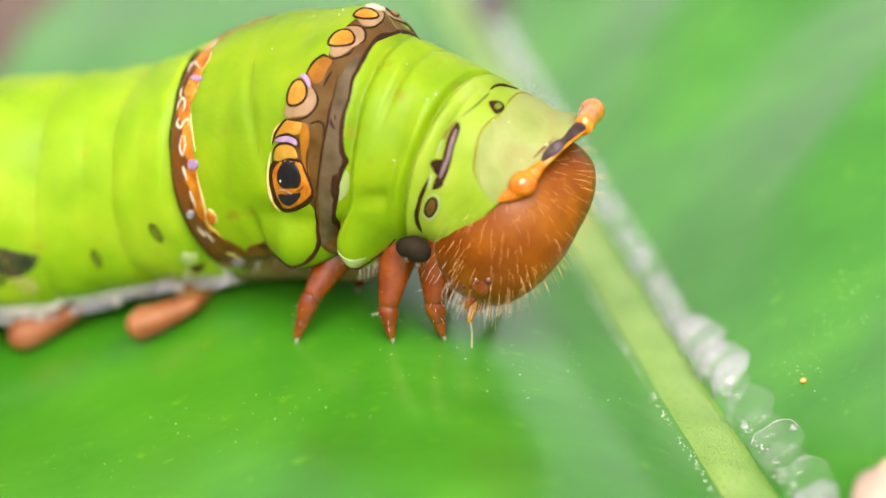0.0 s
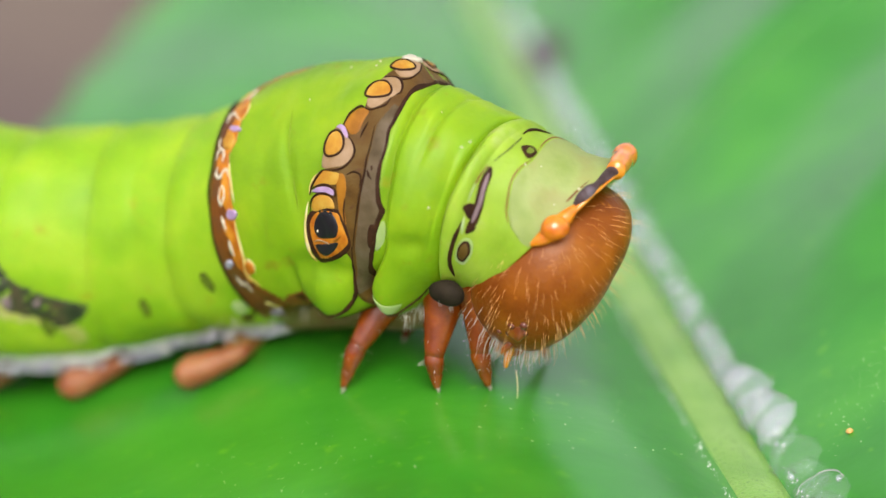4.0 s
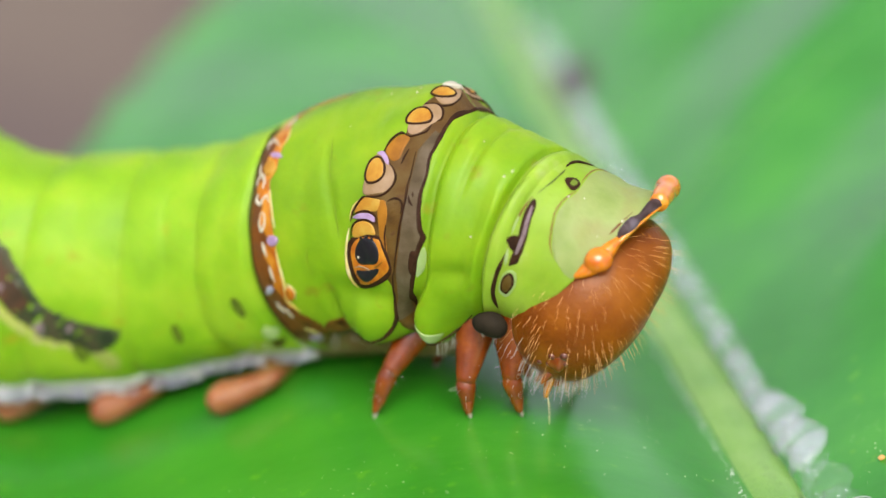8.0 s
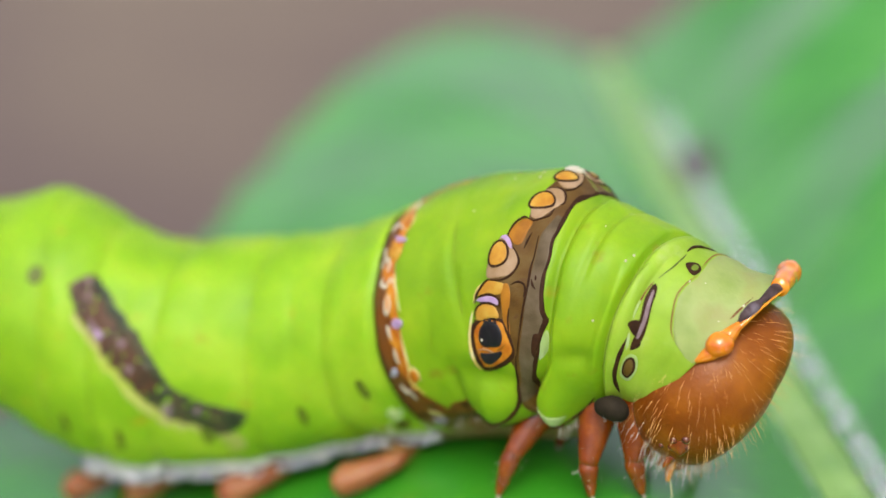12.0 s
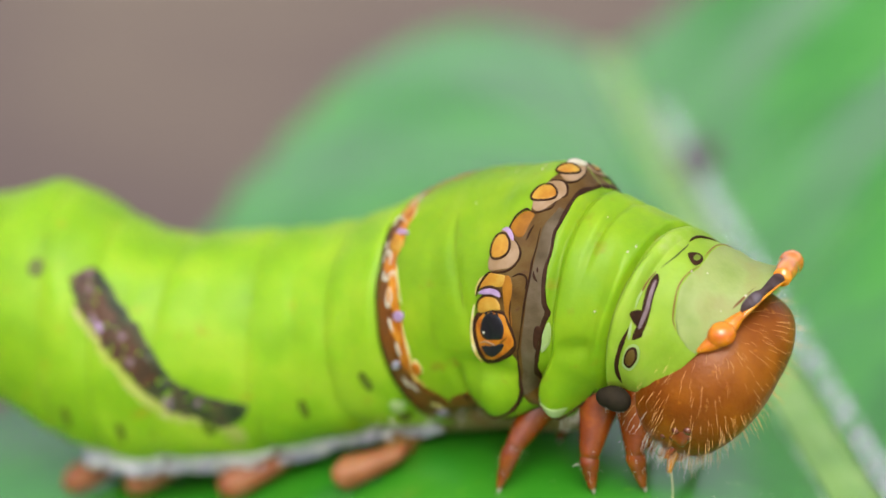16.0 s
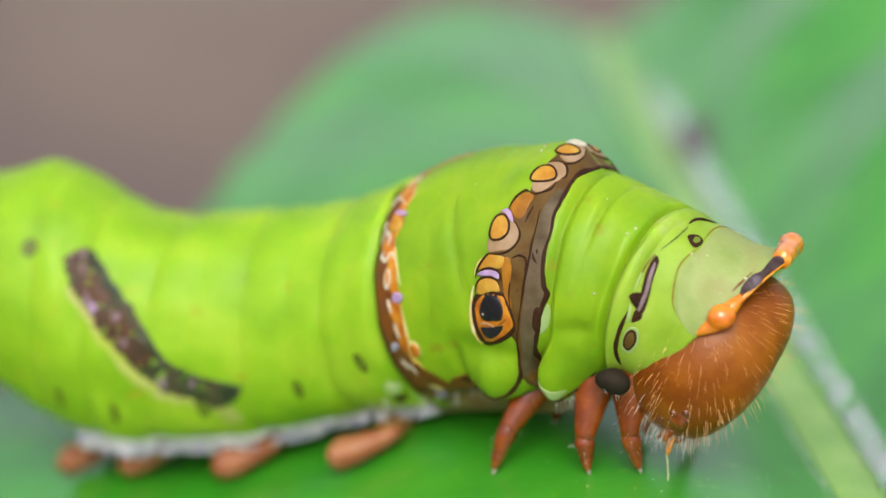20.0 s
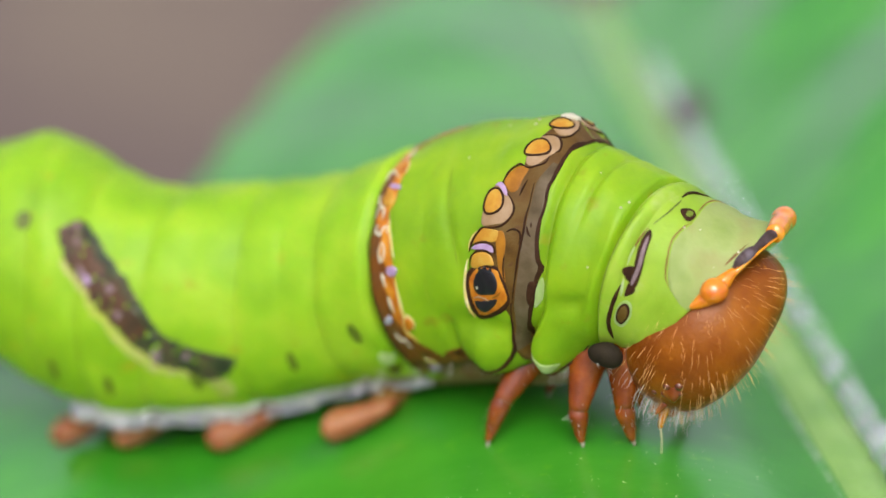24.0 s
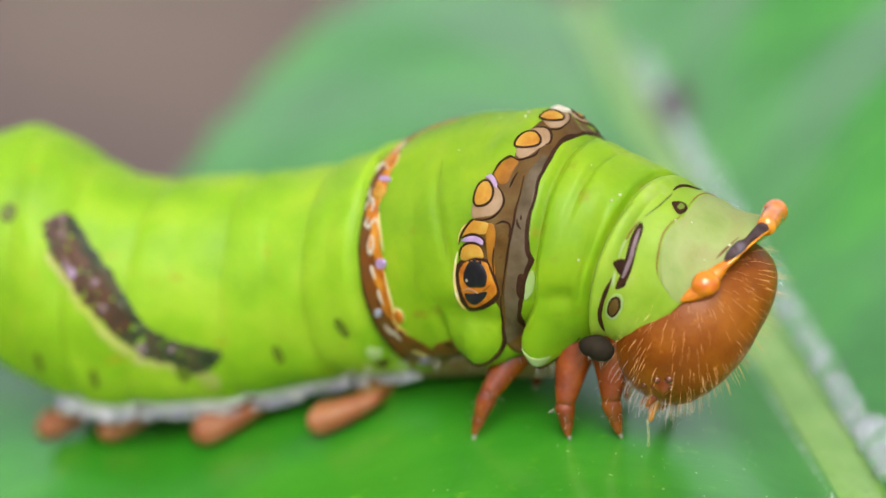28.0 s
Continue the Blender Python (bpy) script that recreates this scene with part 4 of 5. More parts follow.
    # breathing pores, pale foot ridge with slate stains, oblique band
    for k, s, t in ((8, 9.86, 109.5), (7, 8.63, 112.5), (6, 7.20, 114), (5, 5.95, 116), (4, 4.75, 116)):
        for side in (1, -1):
            rim = [(s - 0.05, side * (t - 4.5)), (s + 0.02, side * (t - 4.8)), (s + 0.06, side * t), (s + 0.05, side * (t + 4)), (s, side * (t + 5)), (s - 0.05, side * t)]
            part("breathing_pore", patch(rim, 0.016, 24), MOSS, seg[k])
            part("pore_rim", line(rim, 0.032, 0.026, True), DARK, seg[k])
    rng = random.Random(11)

    def low(s):
        return 141 + 12 * bell(s - 9.5, 1.7)

    for k in range(4, 9):
        a, b = max(SEAMS[k], 4.9), SEAMS[k + 1]
        for side in (1, -1):
            mid = [skin(a + (b - a) * i / 14, side * (low(a + (b - a) * i / 14) + 4 * math.sin(math.pi * i / 14)), -0.05) for i in range(15)]
            part("foot_ridge", tube(mid, [0.13 + 0.29 * math.sin(math.pi * (0.06 + 0.88 * i / 14)) + 0.16 * noise.noise((k * 3.0, i * 0.8, side)) for i in range(15)], 12, 0.9), CREAM, seg[k], "cream ridge along the foot of the flank")
            lumps, pale_lumps = [], []
            for j in range(44):
                w = a + (b - a) * rng.uniform(0.03, 0.97)
                q = skin(w, side * (low(w) + rng.uniform(0, 12)), rng.uniform(0.30, 0.56))
                r = rng.uniform(0.07, 0.17)
                (lumps if j % 3 else pale_lumps).append(ball(q, [(1.4 * r, 0, 0), (0, r, 0), (0, 0, r)], 8, 5, lambda d: 1 + 0.2 * d[0] * d[2]))
            part("papillae", join(lumps), SLATE, seg[k], "small lilac-grey papillae", "stuff")
            part("pale_papillae", join(pale_lumps), CREAM, seg[k], "small whitish papillae", "stuff")
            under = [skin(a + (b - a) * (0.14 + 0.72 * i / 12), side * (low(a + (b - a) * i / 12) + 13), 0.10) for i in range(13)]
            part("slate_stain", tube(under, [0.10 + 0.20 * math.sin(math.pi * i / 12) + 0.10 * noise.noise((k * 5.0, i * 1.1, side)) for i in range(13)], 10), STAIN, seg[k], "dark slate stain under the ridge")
            part("slate_fold", tube([q + np.array((0.05, -0.10, 0.12)) for q in under[2:11]], [0.05 + 0.10 * math.sin(math.pi * i / 8) + 0.06 * noise.noise((k * 7.0, i * 1.3, side)) for i in range(9)], 8), SLATE, seg[k])
    part("cream_knob", dome(10.08, 128, 0.32, 0.40, 0.20, 0, wobble(1, 0.1)), MIST, first)
    part("dark_nick", dome(10.06, 136, 0.28, 0.22, 0.24, 0, wobble(2, 0.2)), DARK, first)

    mid_s, mid_t = [5.10, 5.30, 5.80, 6.20, 6.65, 7.0, 7.3, 7.62], [45, 52, 63, 74, 90, 99, 104, 110]
    half_s, half_t = [0.22, 0.27, 0.26, 0.20, 0.14, 0.16, 0.16, 0.20], [6, 7.6, 7.2, 6.2, 5.0, 5.6, 5.4, 7.0]
    for side in (1, -1):
        rows, edge, rim = [], [], []
        for i in range(91):
            f = 7 * i / 90
            s, mid = curve_at(mid_s, f), curve_at(mid_t, f)
            end = math.sqrt(max(1 - max((f - 6.6) / 0.42, 0) ** 2, 0.02))
            lump = end * (1 + 0.20 * noise.noise((f * 2.2, 3.0, side)) + 0.22 * noise.noise((f * 6, 7.0, side)))
            lump2 = end * (1 + 0.16 * noise.noise((f * 2.2, 13.0, side)) + 0.16 * noise.noise((f * 6, 17.0, side)))
            hs, ht = curve_at(half_s, f), curve_at(half_t, f)
            rows.append([skin(s - c * hs * (lump if c > 0 else lump2), side * (mid + c * ht * (lump if c > 0 else lump2)), -0.05 if abs(c) == 1 else 0.015 + 0.05 * noise.noise((f * 5, c * 3, side))) for c in (-1, -0.9, -0.6, -0.3, 0, 0.3, 0.6, 0.9, 1)])
            wide = 0.65 * bell(f - 3.6, 2.2) * (1 + 0.5 * noise.noise((f * 3, 23.0, side)))
            edge.append([skin(s - (hs + 0.10 * c) * lump, side * (mid + ht * lump + 4.6 * c), -0.02 if c in (-0.3, 1.0) else 0.012) for c in (-0.3, 0.15 * wide, 0.5 * wide, 0.9 * wide, 1.0)])
            rim.append([skin(s + hs * (lump2 - k), side * (mid - ht * (lump2 - k)), -0.03 if k in (-0.15, 0.5) else 0.045) for k in (-0.15, 0.0, 0.2, 0.4, 0.5)])
        part("oblique_band", grid(rows[:50]), OBLIQUE, seg[5], "mottled dark brown oblique band")
        part("band_tail", grid(rows[49:]), TAIL_BAND, seg[5], "knobby greenish black end of the band")
        part("band_rim", grid(rim[4:52]), TAIL_BAND, seg[5])
        part("band_fringe", grid(edge[14:84]), FRINGE, seg[5])
        for f, c, r in ((1.6, 0.6, 0.22), (3.1, 0.3, 0.16), (4.5, 0.5, 0.24), (5.3, -0.2, 0.15), (0.9, -0.1, 0.14), (2.4, -0.2, 0.15)):
            s, mid = curve_at(mid_s, f), curve_at(mid_t, f)
            part("pale_fleck", dome(s - c * curve_at(half_s, f), side * (mid + c * curve_at(half_t, f)), r, 1.2 * r, 0.08, 0, wobble(f, 0.25), 14), MURK, seg[5])
        part("pale_wedge", patch([(7.30, side * 113), (7.36, side * 118.5), (7.46, side * 127), (7.60, side * 125), (7.58, side * 117), (7.44, side * 113)], 0.012), FRINGE, seg[6])
        part("lilac_fleck", dome(5.58, side * 65, 0.17, 0.2, 0.08), LILAC, seg[5])
        part("lilac_fleck", dome(5.25, side * 44, 0.12, 0.2, 0.08), MURK, seg[5])
        part("dull_fleck", dome(4.1, side * 52, 0.3, 0.42, 0.05, 30), FLECK, seg[3])
    # scattered glossy granules on the skin of the thorax
    rng = random.Random(9)
    for owner, lo, hi in ((hind, 10.9, 12.7), (middle, 13.8, 15.1), (front, 16.2, 17.8)):
        out = []
        for _ in range(4):
            c = skin(rng.uniform(lo, hi), rng.uniform(5, 75), 0.0)
            r = rng.uniform(0.03, 0.06)
            out.append(ball(c, [(r, 0, 0), (0, r, 0), (0, 0, r)], 6, 4))
        part("granules", join(out), PALE, owner, "tiny pale granules", "stuff")
    part("dark_lobe", ball((1.02, -0.85, 4.02), [(0.64, -0.2, 0.02), (0.1, 0.4, 0), (-0.08, 0, 0.50)], 20, 12, lambda d: 1 + 0.05 * math.sin(4 * d[0])), DARK_LOBE, front, "dark grey oval lobe above the leg")
    rng = random.Random(41)
    part("bristles", hairs(rng, 16, lambda r: (skin(r.uniform(13.7, 14.5), r.uniform(134, 140)), np.array((0.1, -0.25, -1.0))), 0.5, 0.0048, 0.2), WHITE_HAIR, middle, "short white bristles", "stuff")
    part("bristles", hairs(rng, 9, lambda r: (np.array((1.02 + r.uniform(-0.5, 0.5), -1.05, 3.85 + r.uniform(-0.1, 0.1))), np.array((0.1, -0.3, -1.0))), 0.5, 0.0048, 0.2), WHITE_HAIR, front, "short white bristles", "stuff")
    horns(front)
    head(thing)
    legs(thing)
    return thing, seg


def horns(front):
    knob = part("near_horn", ball(skin(17.76, 46, 0.16), [(0.50, -0.10, 0.14), (0.14, 0.44, 0.05), (-0.12, 0, 0.44)], 22, 14, lambda d: 1 + 0.04 * math.sin(3 * d[0] + 2 * d[2])), HORN, front, "short glossy orange knob")
    part("knob_base", bent([skin(17.66, 63, -0.03), skin(17.74, 56, 0.0), skin(17.78, 49, 0.0), skin(17.76, 42, 0.0), skin(17.74, 35, 0.0), skin(17.72, 28, -0.04)], (0.08, 0.24, 0.34, 0.34, 0.26, 0.14), 30, 18), HORN, knob)
    part("collar_ridge", bent([skin(17.76, t, -0.02) for t in (38, 26, 14, 2, -12)], (0.16, 0.10, 0.05, 0.05, 0.09), 24, 12), HORN, front, "orange ridge along the collar")
    part("collar_stain", bent([skin(17.66, t, -0.04) for t in (28, 23, 16, 11, 4, -3, -12)], (0.06, 0.20, 0.24, 0.13, 0.21, 0.24, 0.10), 28, 10), STAIN, front, "dark slate stain along the collar")
    part("collar_stain", bent([skin(17.50, t, -0.03) for t in (34, 27, 20, 12, 4)], (0.03, 0.06, 0.06, 0.05, 0.03), 20, 8), RUST, front)
    f0 = skin(17.66, -5, 0.06)
    tip = np.array((7.66, 2.40, 8.20))
    d = tip - f0
    part("far_horn", bent([f0 - 0.12 * d, f0 + 0.25 * d, f0 + 0.50 * d, f0 + 0.72 * d, f0 + 0.90 * d, f0 + 1.04 * d], (0.34, 0.41, 0.42, 0.48, 0.41, 0.06), 34, 18), HORN, front, "glossy orange horn")


HEAD_AT, HEAD_UP = np.array((4.62, 0.85, 4.22)), unit((0.50, -0.30, 0.81))
HEAD_SIDE = unit(np.cross(HEAD_UP, np.cross((-0.50, -0.866, 0.0), HEAD_UP)))
HEAD_FACE = unit(np.cross(HEAD_UP, HEAD_SIDE))
if HEAD_FACE[0] < 0:
    HEAD_FACE = -HEAD_FACE

HEAD_CHIN, HEAD_CROWN = unit((0.80, 0.15, -0.62)), unit((0.72, 0.35, 0.60))


def head_point(x, y, z, k=1.0):
    """x: to the near cheek, y: to the face, z: to the crown, as a direction; k: how far out."""
    d = unit((x, y, z))
    groove = 1 - 0.010 * bell(d[0], 0.12) * (1 if d[1] > 0 else 0) - 0.10 * max(-d[2] - 0.45, 0)
    world_d = unit(d[0] * HEAD_SIDE + d[1] * HEAD_FACE + d[2] * HEAD_UP)
    groove *= 1 - 0.37 * max((float(np.dot(world_d, HEAD_CHIN)) - 0.30) / 0.70, 0) ** 1.5
    groove *= 1 + 0.13 * max((float(np.dot(world_d, HEAD_CROWN)) - 0.45) / 0.55, 0) ** 1.5
    return HEAD_AT + k * groove * (d[0] * 3.27 * HEAD_SIDE + d[1] * 2.8 * HEAD_FACE + d[2] * 3.4 * HEAD_UP)


def head(thing):
    rows = []
    for i in range(41):
        p = math.pi * (0.01 + 0.98 * i / 40)
        rows.append([head_point(math.sin(p) * math.cos(t), math.sin(p) * math.sin(t), math.cos(p)) for t in (2 * math.pi * j / 64 for j in range(64))])
    skull = part("head", grid(rows, True, True), HEAD, thing, "round chestnut-brown hairy head capsule")
    rng = random.Random(21)

    def root(r):
        while True:
            x, y, z = r.gauss(0, 1), r.gauss(0, 1), r.gauss(0, 1)
            x, y, z = unit((x, y, z))
            if y > -0.5 or z < -0.3:
                p = head_point(x, y, z)
                return p, unit(p - HEAD_AT) * 0.8 + np.array((0.05, 0, -0.55))

    part("setae", hairs(rng, 520, root, 0.68, 0.0056, 0.2), HAIR, skull, "fine pale bristles", "stuff")
    def low_root(r):
        a = r.uniform(-0.9, 2.2)
        p = head_point(math.cos(a) * 0.9, math.sin(a) * 0.9, -0.75 + r.gauss(0, 0.18))
        return p, unit(p - HEAD_AT) + np.array((0, 0, -0.8))

    part("setae", hairs(rng, 150, low_root, 0.85, 0.0068, 0.5), WHITE_HAIR, skull, "fine white bristles round the mouth", "stuff")
    part("ocellar_patch", ball(head_point(0.90, 0.33, -0.24, 0.97), [0.2 * HEAD_SIDE, 0.42 * HEAD_FACE, 0.42 * HEAD_UP], 16, 10, lambda d: 1 + 0.1 * math.sin(5 * d[1] + 3 * d[2])), LEG, skull)
    for side in (1, -1):
        for x, y, z, r in ((0.93, 0.24, -0.20, 0.15), (0.93, 0.36, -0.10, 0.17), (0.88, 0.42, -0.20, 0.15), (0.85, 0.40, -0.33, 0.14), (0.90, 0.27, -0.33, 0.13), (0.88, 0.16, -0.40, 0.12)):
            part("ocellus", ball(head_point(side * x, y, z, 0.985), [(r, 0, 0), (0, r, 0), (0, 0, r)], 12, 8), OCELLUS, skull)
        b = head_point(side * 0.76, 0.36, -0.55)
        part("antenna", bent([b + 0.1 * HEAD_UP, b - 0.22 * HEAD_UP + 0.1 * side * HEAD_SIDE, b - 0.45 * HEAD_UP + 0.15 * side * HEAD_SIDE], (0.15, 0.11, 0.05), 10, 10), LEG, skull)
        m = head_point(side * 0.45, 0.45, -0.80)
        part("mandible", ball(m, [0.42 * HEAD_SIDE, 0.32 * HEAD_FACE, 0.40 * HEAD_UP], 14, 9, lambda d: 1 - 0.25 * max(-d[2], 0)), LEG, skull)
        q = head_point(side * 0.40, 0.25, -0.90)
        part("palp", bent([q, q - 0.35 * HEAD_UP, q - 0.62 * HEAD_UP], (0.16, 0.13, 0.05), 8, 8), LEG, skull)
    part("lip", ball(head_point(0, 0.62, -0.80), [0.55 * HEAD_SIDE, 0.16 * HEAD_FACE, 0.28 * HEAD_UP], 14, 9), LEG, skull)
    q = np.array((3.20, -0.55, 1.75))
    tip = np.array((3.05, -0.70, 0.97))
    part("spinneret", bent([q + (0, 0, 0.4), q, tip], (0.30, 0.22, 0.08), 10, 12), HORN, skull, "amber spinneret")


def silk():
    a = np.array((3.05, -0.70, 0.99))
    b = np.array((3.12, -0.75, blade_z(3.12, -0.75)))
    tagged(part("silk_thread", bent([a, 0.5 * (a + b) + np.array((0.03, 0, 0)), b], (0.022, 0.016, 0.02), 10, 6), SILK), "thin yellowish silk thread from mouth to leaf", "thread")


def leg(thing, hip, knee, foot, k=1.0):
    hip, knee, foot = np.array(hip), np.array(knee), np.array(foot)
    top = part("leg", bent([hip, hip + 0.5 * (knee - hip), knee], (1.25 * k, 0.80 * k, 0.42 * k), 14, 14), LEG, thing, "jointed chestnut true leg")
    d = foot - knee
    part("shin", bent([knee - 0.12 * d, knee + 0.10 * d, knee + 0.45 * d], (0.36 * k, 0.46 * k, 0.34 * k), 10, 14), LEG, top)
    part("tarsus", bent([knee + 0.38 * d, knee + 0.52 * d, knee + 0.86 * d], (0.28 * k, 0.32 * k, 0.14 * k), 10, 12), LEG, top)
    part("claw", bent([knee + 0.80 * d, knee + 0.92 * d + np.array((0.05, -0.04, 0)), foot + np.array((0, 0, -0.02))], (0.12 * k, 0.08 * k, 0.02), 8, 8), CLAW, top, "pale grey claw")
    rng = random.Random(int(1000 * abs(hip[0])))

    def root(r):
        f = r.uniform(0, 1.4)
        base = hip + f * (knee - hip) if f < 1 else knee + (f - 1) * d
        a = r.uniform(0, 6.28)
        o = np.array((math.cos(a), math.sin(a), -0.2))
        return base + 0.5 * k * o, o

    part("leg_hairs", hairs(rng, 34, root, 0.28, 0.0042, 0.5), WHITE_HAIR, top, kind="stuff")


def proleg(thing, x, y, along, size):
    """A soft clasping leg: a slipper-shaped foot that tapers up and back under the ridge of the flank."""
    z = blade_z(x, y)
    d = unit((math.cos(radians(along)), -math.sin(radians(along)), 0.0))
    n = np.array((-d[1], d[0], 0.0))
    up = np.array((0, 0, 1.0))
    c = np.array((x, y, z))
    trunk = part("proleg", bent([c + 0.9 * size * d + 3.6 * n + 1.9 * size * up, c + 0.7 * size * d + 2.4 * n + 1.3 * size * up, c + 0.4 * size * d + 1.2 * n + 0.85 * size * up], (0.9 * size, 0.75 * size, 0.45 * size), 14, 18, 0.8), PROLEG, thing, "soft clasping proleg with a peach sole")
    rows = []
    for i in range(33):
        f = i / 32
        r = 0.72 * size * math.sin(math.pi * min(f * 2.2 + 0.02, 0.5)) ** 0.6 * (1 - 0.62 * max(f - 0.25, 0) ** 1.3 / 0.69) * (1 if f < 0.94 else math.sqrt(max(1 - ((f - 0.94) / 0.065) ** 2, 0.03)))
        q = c + size * d * (-1.35 + 3.1 * f) + up * size * (0.70 + 0.60 * f + 0.60 * f * f) + n * 1.5 * f * size
        row = []
        for j in range(22):
            a = 2 * math.pi * j / 22
            k = r * (1 + 0.10 * noise.noise((f * 4 + x, math.cos(a), math.sin(a))) + 0.02 * math.sin(38 * f))
            row.append(q + k * (math.cos(a) * n * 1.2 + math.sin(a) * (up - 0.25 * d)))
        rows.append(row)
    part("sole", grid(rows, True, True), FOOT, trunk, "ribbed peach-coloured sole")


def legs(thing):
    for hip, knee, at in (((-1.0, 2.3, 3.7), (-2.85, 0.85, 1.15), (-3.46, 0.75)), ((0.55, 1.0, 4.0), (0.02, -0.30, 1.35), (0.17, -0.45)), ((1.75, 0.45, 4.2), (1.72, -0.45, 1.60), (2.10, -0.35))):
        leg(thing, hip, knee, (*at, blade_z(*at)), 0.84)
        far = np.array((2.2, 3.0, 0.1))
        ground_at = (at[0] + 2.3, at[1] + 3.2)
        leg(thing, np.array(hip) + 0.8 * far, np.array(knee) + far, (*ground_at, blade_z(*ground_at)), 0.84)
    for x, y, along, size in ((-8.95, 4.0, 20, 0.86), (-13.8, 6.2, 14, 0.88), (-17.9, 7.6, 10, 0.85), (-20.6, 8.3, 8, 0.85)):
        proleg(thing, x, y, along, size)
        proleg(thing, x + 0.8, y + 4.6, along, size)
    part("belly", bent([ring(s)[0] - 0.72 * ring(s)[1] + (0, 0, 0.1) for s in (9.8, 11.2, 12.6, 14.0, 15.4, 16.6)], (2.2, 2.6, 2.7, 2.6, 2.3, 1.5), 30, 24, 0.62), BELLY, thing, "dull brownish belly between the legs")
    rng = random.Random(31)

    def root(r):
        s = r.uniform(9.6, 15.2)
        return skin(s, r.uniform(132, 142)), np.array((r.uniform(-0.3, 0.3), -0.5, -1.0))

    part("belly_hairs", hairs(rng, 120, root, 0.6, 0.006, 0.4), WHITE_HAIR, thing, "sparse white bristles under the flank", "stuff")


# ---- build ----
ground()
leaf()
blisters()
scurf()
specks()
bud()
grub, segments = caterpillar()
silk()

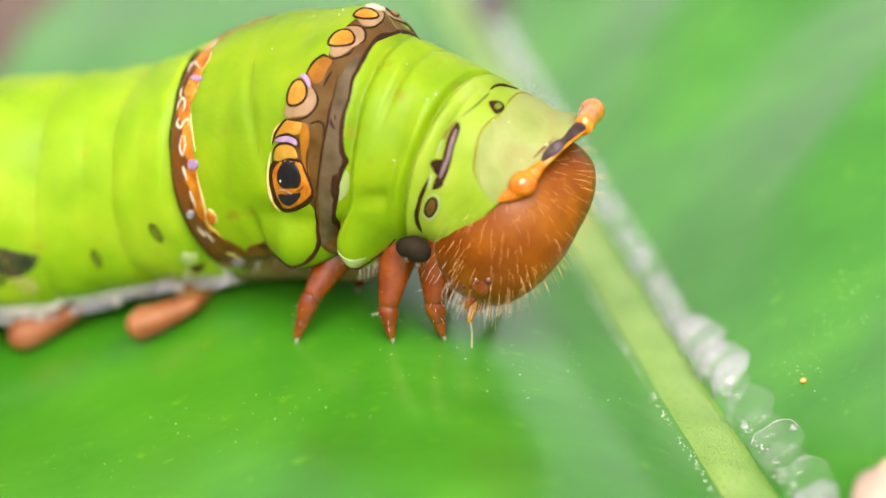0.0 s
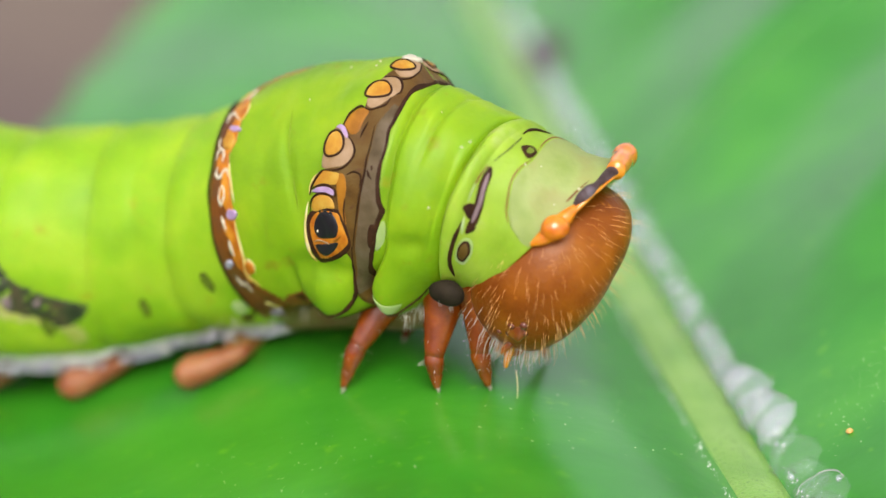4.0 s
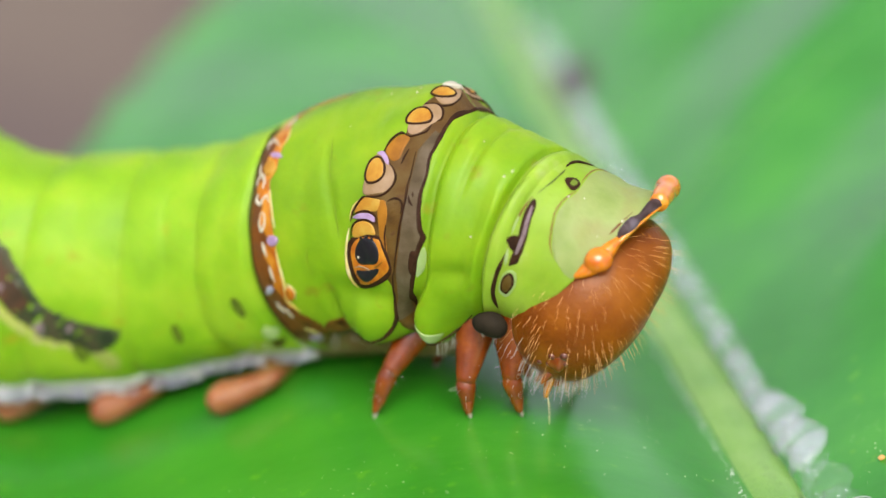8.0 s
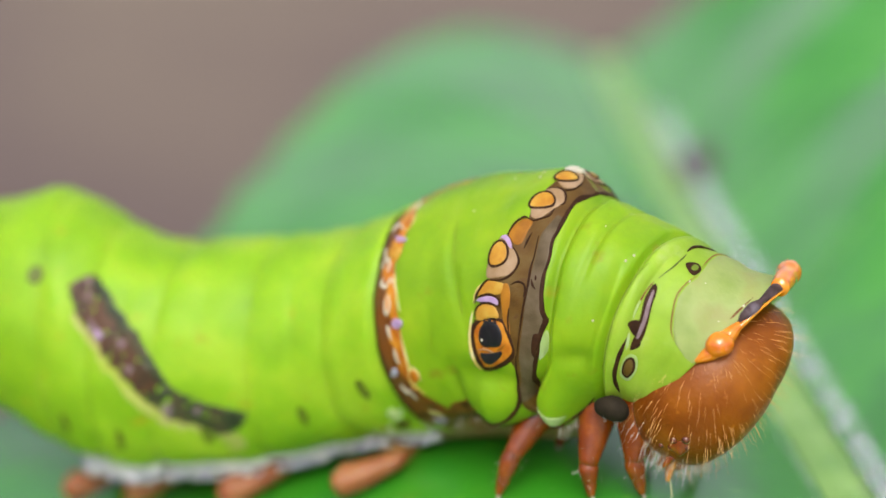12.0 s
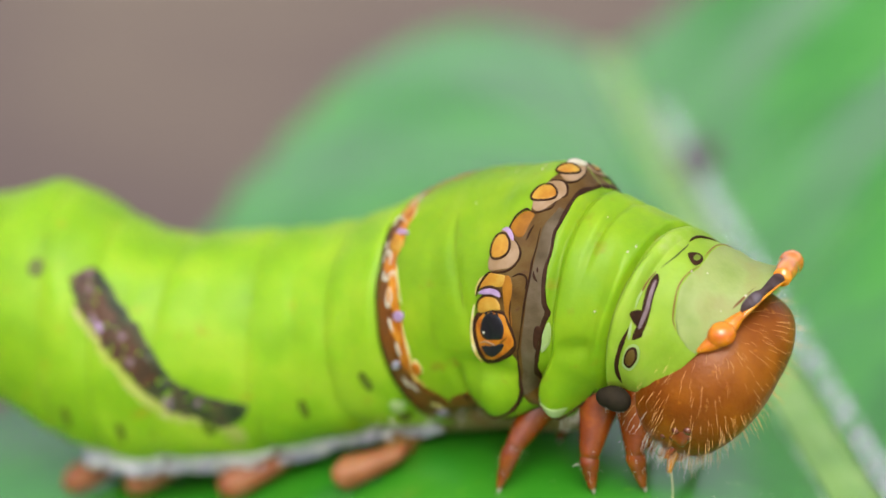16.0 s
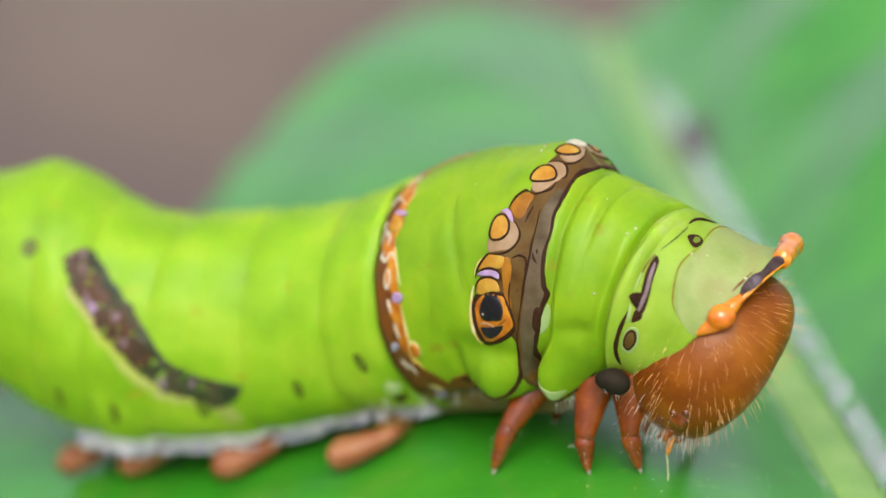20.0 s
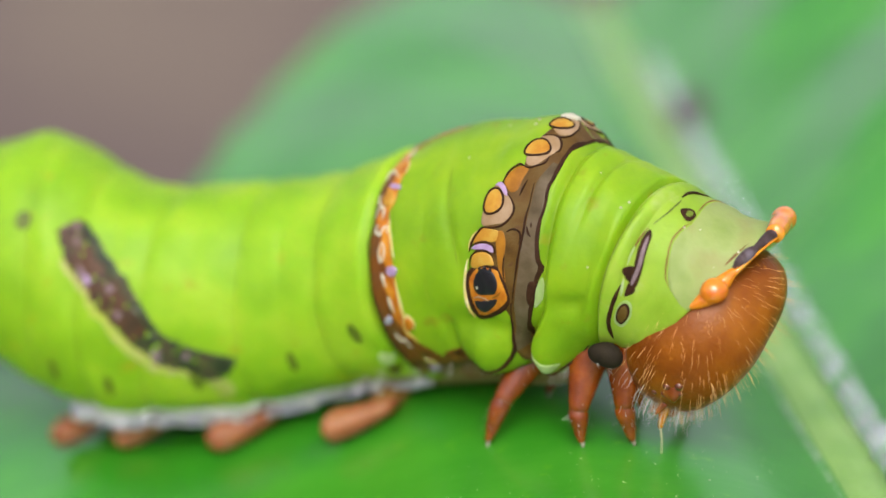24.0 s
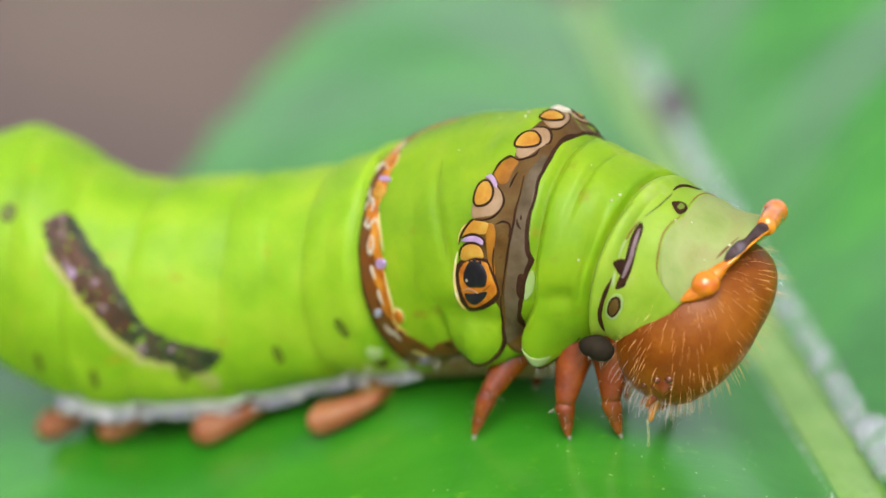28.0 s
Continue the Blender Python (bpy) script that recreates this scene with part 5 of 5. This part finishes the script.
# how the front of the body is drawn in and let out again: seconds, then millimetres to the side and up
# for head and front thorax, for the thorax behind, and for the first abdomen segment
SWAY = [
    (0, -0.07, -0.02, -0.12, -0.00, -0.15, -0.05),
    (0.5, -0.01, 0.00, -0.01, 0.07, -0.12, 0.01),
    (1, -0.03, -0.03, -0.08, 0.05, -0.13, -0.04),
    (1.5, -0.33, 0.16, -0.32, -0.02, -0.05, -0.05),
    (2, -0.29, 0.07, -0.32, -0.03, -0.14, -0.05),
    (2.5, -0.21, 0.01, -0.28, -0.04, -0.16, -0.08),
    (3, -0.20, 0.00, -0.24, -0.02, -0.14, -0.09),
    (3.5, -0.52, 0.19, -0.45, -0.00, -0.02, -0.04),
    (5.5, -0.37, 0.18, -0.34, -0.02, -0.02, -0.03),
    (6, -0.20, -0.02, -0.20, -0.04, -0.09, -0.06),
    (6.5, -0.18, -0.01, -0.20, -0.04, -0.12, -0.06),
    (7, -0.38, 0.27, -0.36, 0.02, 0.02, -0.01),
    (7.5, -0.16, -0.00, -0.18, -0.00, -0.07, -0.02),
    (8, -0.11, -0.01, -0.14, -0.00, -0.08, -0.02),
    (8.5, -0.08, -0.03, -0.12, -0.00, -0.09, -0.02),
    (9, -0.39, 0.19, -0.36, 0.02, 0.02, -0.01),
    (9.5, -0.19, 0.04, -0.18, 0.01, -0.09, -0.03),
    (10, -0.11, 0.00, -0.14, 0.01, -0.05, -0.02),
    (10.5, -0.07, -0.02, -0.08, 0.02, -0.06, -0.00),
    (11, -0.08, -0.06, -0.08, 0.02, -0.04, 0.01),
    (11.5, -0.06, -0.07, -0.10, 0.01, -0.06, -0.01),
    (12, -0.13, -0.05, -0.13, 0.01, -0.08, 0.00),
    (12.5, -0.21, 0.02, -0.19, -0.02, -0.04, -0.01),
    (14.5, -0.17, -0.01, -0.14, -0.01, -0.06, -0.01),
    (15, -0.15, -0.02, -0.14, -0.00, -0.07, -0.01),
    (15.5, -0.23, 0.09, -0.24, -0.01, 0.04, -0.03),
    (16, -0.10, 0.04, -0.10, 0.01, -0.01, 0.04),
    (16.5, -0.05, 0.00, -0.05, 0.00, -0.02, 0.01),
    (17, 0.00, -0.00, 0.00, -0.00, 0.00, -0.00),
    (17.5, -0.09, 0.08, -0.07, 0.03, 0.12, 0.06),
    (18, -0.08, 0.02, -0.06, 0.03, 0.04, 0.08),
    (18.5, -0.02, -0.01, -0.00, 0.02, 0.02, 0.06),
    (19, 0.02, -0.02, 0.03, 0.04, 0.01, 0.06),
    (19.5, 0.03, -0.03, 0.04, -0.00, -0.00, 0.01),
    (20, 0.04, -0.02, 0.05, -0.02, 0.01, 0.01),
    (20.5, 0.05, -0.02, 0.05, -0.01, 0.01, -0.01),
    (22.5, 0.03, -0.05, 0.07, 0.01, 0.02, 0.05),
    (23, 0.06, -0.05, 0.10, 0.00, -0.00, 0.07),
    (23.5, -0.04, 0.06, -0.01, -0.00, 0.10, 0.06),
    (24, 0.00, -0.06, 0.05, -0.06, 0.01, 0.07),
    (24.5, 0.07, -0.08, 0.08, -0.05, 0.01, 0.04),
    (25, -0.07, 0.08, -0.04, -0.02, 0.12, 0.05),
    (25.5, 0.04, -0.02, 0.08, -0.03, 0.04, 0.02),
    (26, 0.07, -0.02, 0.11, -0.02, 0.06, 0.03),
    (26.5, -0.11, 0.12, -0.05, 0.00, 0.10, 0.07),
    (27, 0.04, -0.01, 0.07, -0.01, 0.03, 0.07),
    (27.5, 0.11, -0.04, 0.14, -0.01, 0.06, 0.03),
    (28, 0.16, -0.07, 0.17, -0.05, 0.05, 0.01),
]


def motions():
    def rows(k, share=1.0):
        return [(r[0], pose(share * r[k] * MM, share * 0.407 * r[k + 1] * MM, share * 0.914 * r[k + 1] * MM)) for r in SWAY]

    skull = next(o for o in grub.children if o.name.startswith("head"))
    walk(skull, rows(1, 0.75))
    walk(segments[11], rows(1))
    walk(segments[10], [(r[0], pose(0.5 * (r[1] + r[3]) * MM, 0.2035 * (r[2] + r[4]) * MM, 0.457 * (r[2] + r[4]) * MM)) for r in SWAY])
    walk(segments[9], rows(3))
    walk(segments[8], rows(5))


motions()
